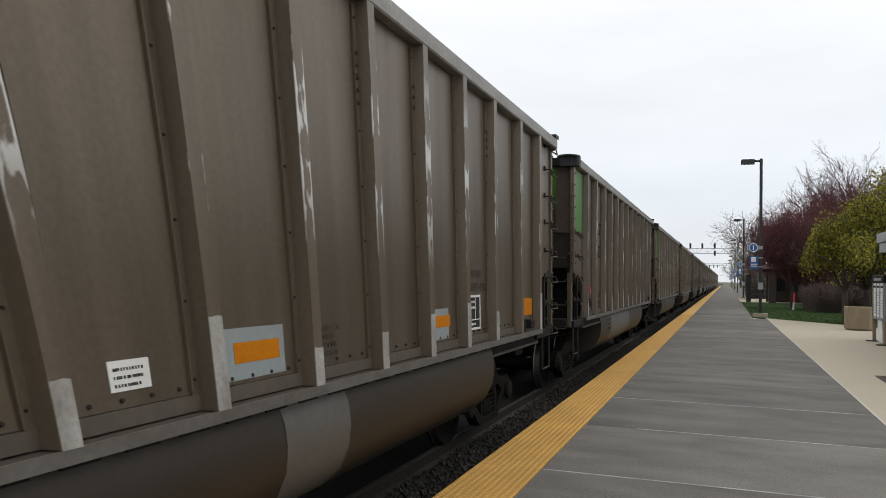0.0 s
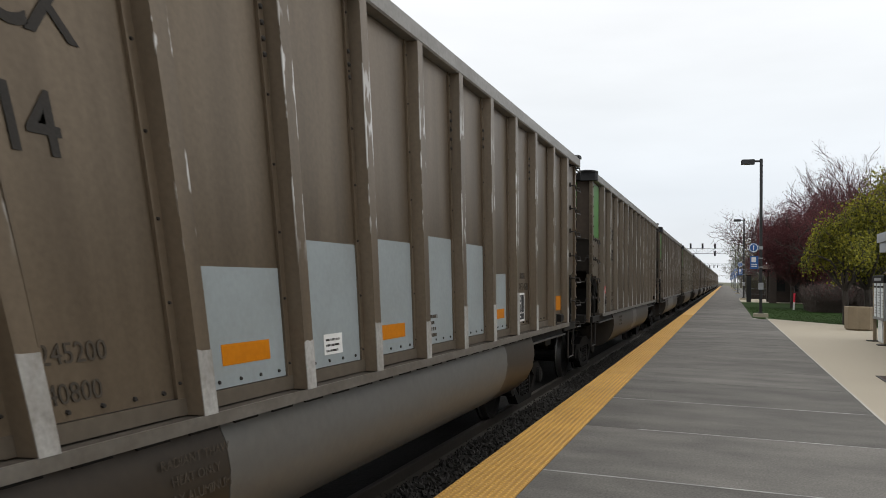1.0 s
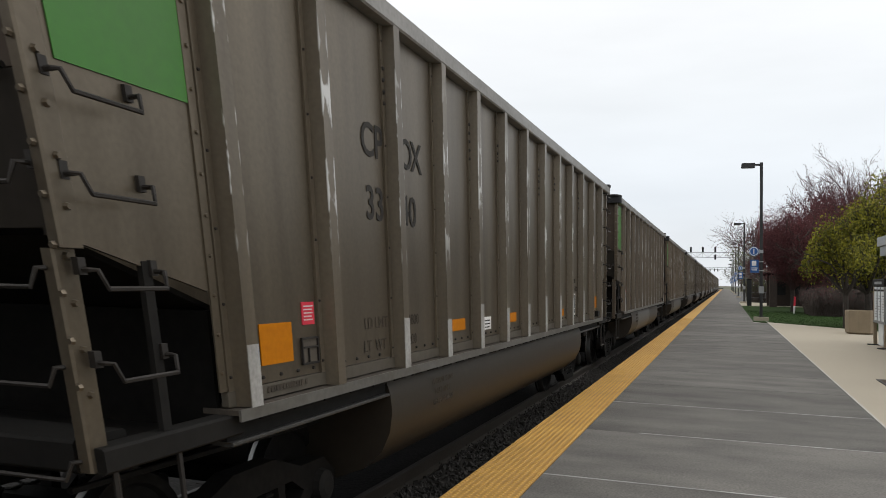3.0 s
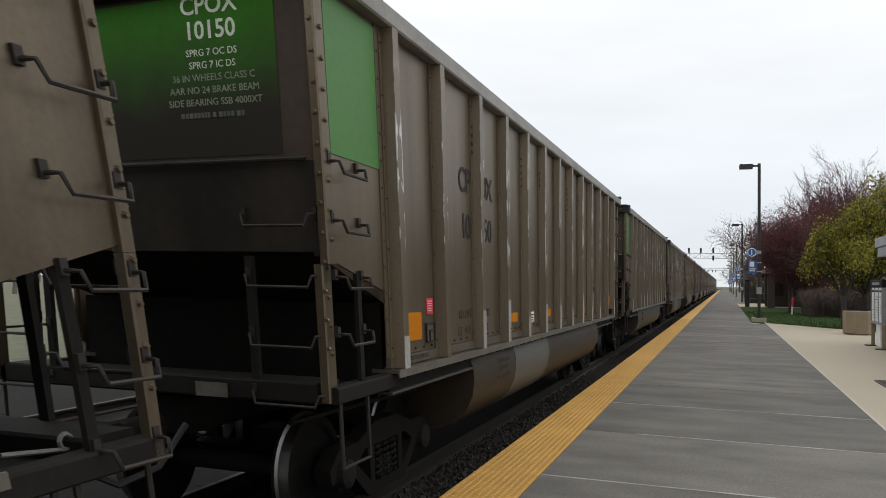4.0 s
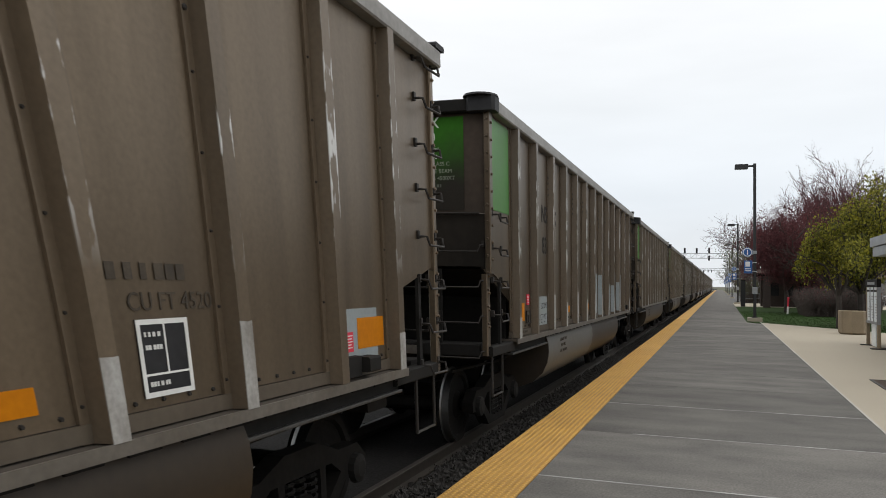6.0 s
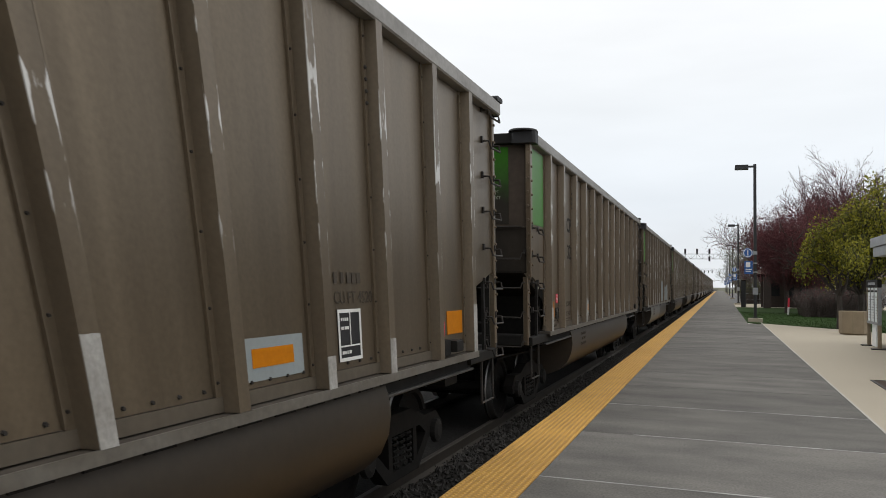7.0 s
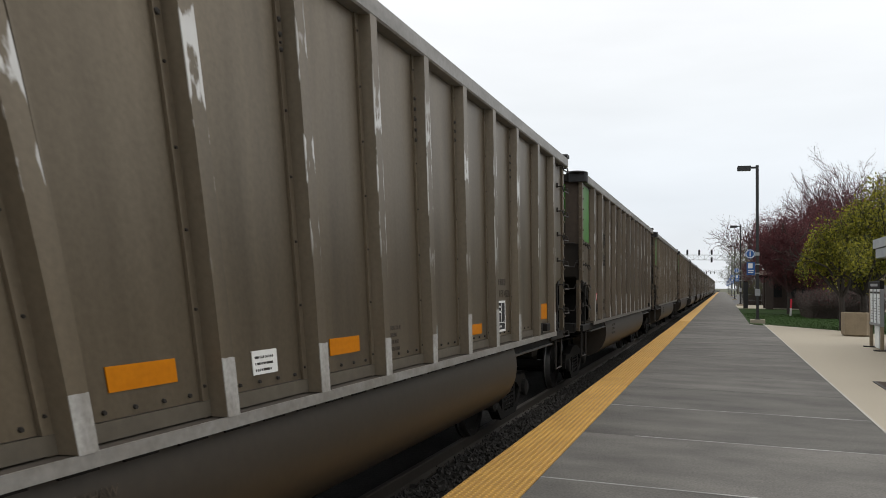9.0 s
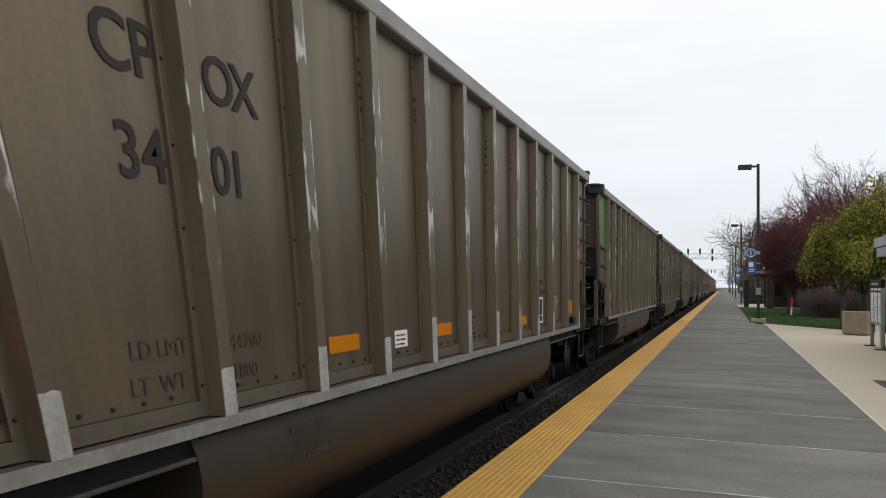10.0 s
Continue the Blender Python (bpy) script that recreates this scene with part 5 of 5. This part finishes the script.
    t = words(car, bars("note", 4, FAINT, 0.3, 0.03, 0.055), 7.46, 1.43)
    t = words(car, bars("foot", 1, FAINT, 0.5, 0.035, 0.05), 1.3, 1.145, x=PX + 0.012)
    t = words(car, bars("dims", 1, FAINT, 0.62, 0.075, 0.05), 10.52, 1.79)
    words(car, same_words("cuft", "CU FT 4520", 0.085, FAINT), 10.62, 1.65)
    stencil_box(car, 10.65, 1.21 if k == -1 else 1.25)
    t = words(car, same_words("jack", "JACK-LIFT HERE", 0.055, LETTER), 13.62, 1.30, x=PX + 0.003)
    t.matrix_basis = pose(PX + 0.012, 13.62, 1.34 + UP, *SIDE_TURN) @ pose(0, 0, 0, 0, 0, 90)
    end_words(car, "e" + owner, 3.555)
    end_words(car, "e" + number, 3.395)
    for i, line in enumerate(end_lines(k)):
        end_words(car, line, 3.285 - i * 0.081, 0.28 if k == -7 else 1.0)
    last = part("end_lettering", bars("last end line", 1, FADED_CREAM, 0.58, 0.034, 0.05), None, car)
    tagged(last, kind="stuff")
    last.matrix_basis = pose(0.44, -0.0075, 2.88 + UP, 90, 0, 0)
    # white paint on the ribs' feet, of uneven height
    q = np.random.RandomState(k + 60)
    for i, y in enumerate(RIBS):
        top = FOOT_TOPS.get(k, {}).get(i, q.uniform(1.34, 1.62))
        if i in (1, 11) and not (k == -10 and i == 1) or (k, i) in ((-7, 8), (-7, 0)):
            continue
        e0, e1 = q.uniform(-0.007, 0.007, 2)
        foot = Mesh()
        foot.sweep([(-0.0545, 1.108), (0.0545, 1.108), (0.0545, top + e0), (0.02, top + e1), (-0.02, top + e0), (-0.0545, top - e0)], 0, 1.599, 1.6045)
        foot = part("rib_foot", foot, CHALK, car, "white paint on the rib's foot", dz=UP)
        foot.location = (0, y, 0)
    if k in (-9, -10):
        for o in car.children:
            if o.name.startswith("side_sill"):
                o.color = (1.9, 1.95, 2.0, 1)
    if pale:
        prof = [(x + 0.004, z) for x, z in tub_profile()[:7]]
        prof += [(x - 0.012, z) for x, z in prof[::-1]]
        part("tub_patch", Mesh().sweep(prof, 1, pale[0], pale[1]), TUB_PALE, car, "pale repainted stretch of the tub", smooth=True, dz=UP)
    words(car, shared["thaw"], 3.875, 0.89, x=1.556)
    words(car, shared["heat"], 3.94, 0.80, x=1.556)
    words(car, shared["alum"], 3.87, 0.71, x=1.556)


def scrawl(car, y, z):
    """A scratchy white spray mark of a few loose strokes."""
    strokes = (((0.0, 0.78), (0.12, 0.84), (0.36, 0.8), (0.48, 0.62)), ((0.13, 0.7), (0.3, 0.52), (0.48, 0.18)), ((0.37, 0.86), (0.57, 0.97)), ((0.54, 0.97), (0.64, 0.72), (0.75, 0.39)),
               ((0.83, 1.0), (0.65, 0.78), (0.34, 0.58)), ((0.42, 0.53), (0.55, 0.62), (0.68, 0.62)), ((0.33, 0.16), (0.51, 0.34), (0.8, 0.58)), ((0.57, 0.17), (0.71, 0.32), (0.99, 0.65)),
               ((0.6, 0.02), (0.7, 0.08)), ((0.82, 0.56), (0.93, 0.7)), ((0.45, 0.9), (0.5, 0.6), (0.62, 0.2)))
    m = Mesh()
    for pts in strokes:
        line = []
        for (a, b), (c, d) in zip(pts, pts[1:]):
            line += [(PX + 0.001, y + 0.59 * (a + (c - a) * q), z + 0.25 * (b + (d - b) * q) + 0.012 * math.sin(3.14 * q)) for q in (0.0, 0.33, 0.66)]
        line.append((PX + 0.001, y + 0.59 * pts[-1][0], z + 0.25 * pts[-1][1]))
        m.tube(line, 0.008, 5, 0.004)
    tagged(part("spray_mark", m, CHALK, car, "white sprayed scrawl", dz=UP), kind="stuff")


first_car, first_wheels = hopper_car()
cars = {}
for k in range(BACK, AHEAD):
    cars[k] = first_car if k == BACK else copy_thing(first_car, first_car.matrix_basis.copy())
for k in range(BACK, AHEAD):
    dress(cars[k], k)
scrawl(cars[-10], 11.55, 1.37)


def along(s):
    """The pose of a car whose rear end has run s metres: straight, then a wide bend to the left."""
    bend, radius = 255.0, 1500.0
    if s < bend:
        return pose(TRACK, s, RAILTOP)
    a = (s - bend) / radius
    return pose(TRACK - radius * (1 - math.cos(a)), bend + radius * math.sin(a), RAILTOP, 0, 0, math.degrees(a))


# how far the train lags behind an even speed, in metres
DRIFT = [(0.0, 0.055), (0.5, 0.05), (1.0, 0.025), (1.5, 0.0), (2.0, -0.01), (2.5, -0.034), (3.25, -0.046), (4.0, -0.055), (4.5, -0.06), (5.0, -0.05), (5.5, -0.05),
         (6.2, -0.05), (7.0, -0.047), (7.5, -0.035), (8.0, -0.014), (8.5, 0.004), (9.0, 0.0), (9.5, 0.042), (10.0, 0.065)]


def motions():
    for k, car in cars.items():
        start = -19.56 + CARPITCH * k
        walk(car, [(t, along(start + SPEED * t + d)) for t, d in DRIFT])
    turn = math.degrees(SPEED / FPS / 0.457)
    place = [w.location.copy() for w in first_wheels]
    for p, w in list(zip(place, first_wheels))[:2]:
        walk(w, [(i / FPS, Matrix.Translation(p) @ pose(0, 0, 0, -turn * i)) for i in range(301)])
    front, rear = first_wheels[0].animation_data, first_wheels[1].animation_data
    for car in cars.values():
        for o in car.children_recursive:
            if o.name.startswith("wheelset") and o not in first_wheels[:2]:
                keys = o.animation_data_create()
                lead = rear if o.location.y > 0 else front
                o.rotation_mode = "QUATERNION"
                keys.action = lead.action
                keys.action_slot = lead.action_slot


motions()
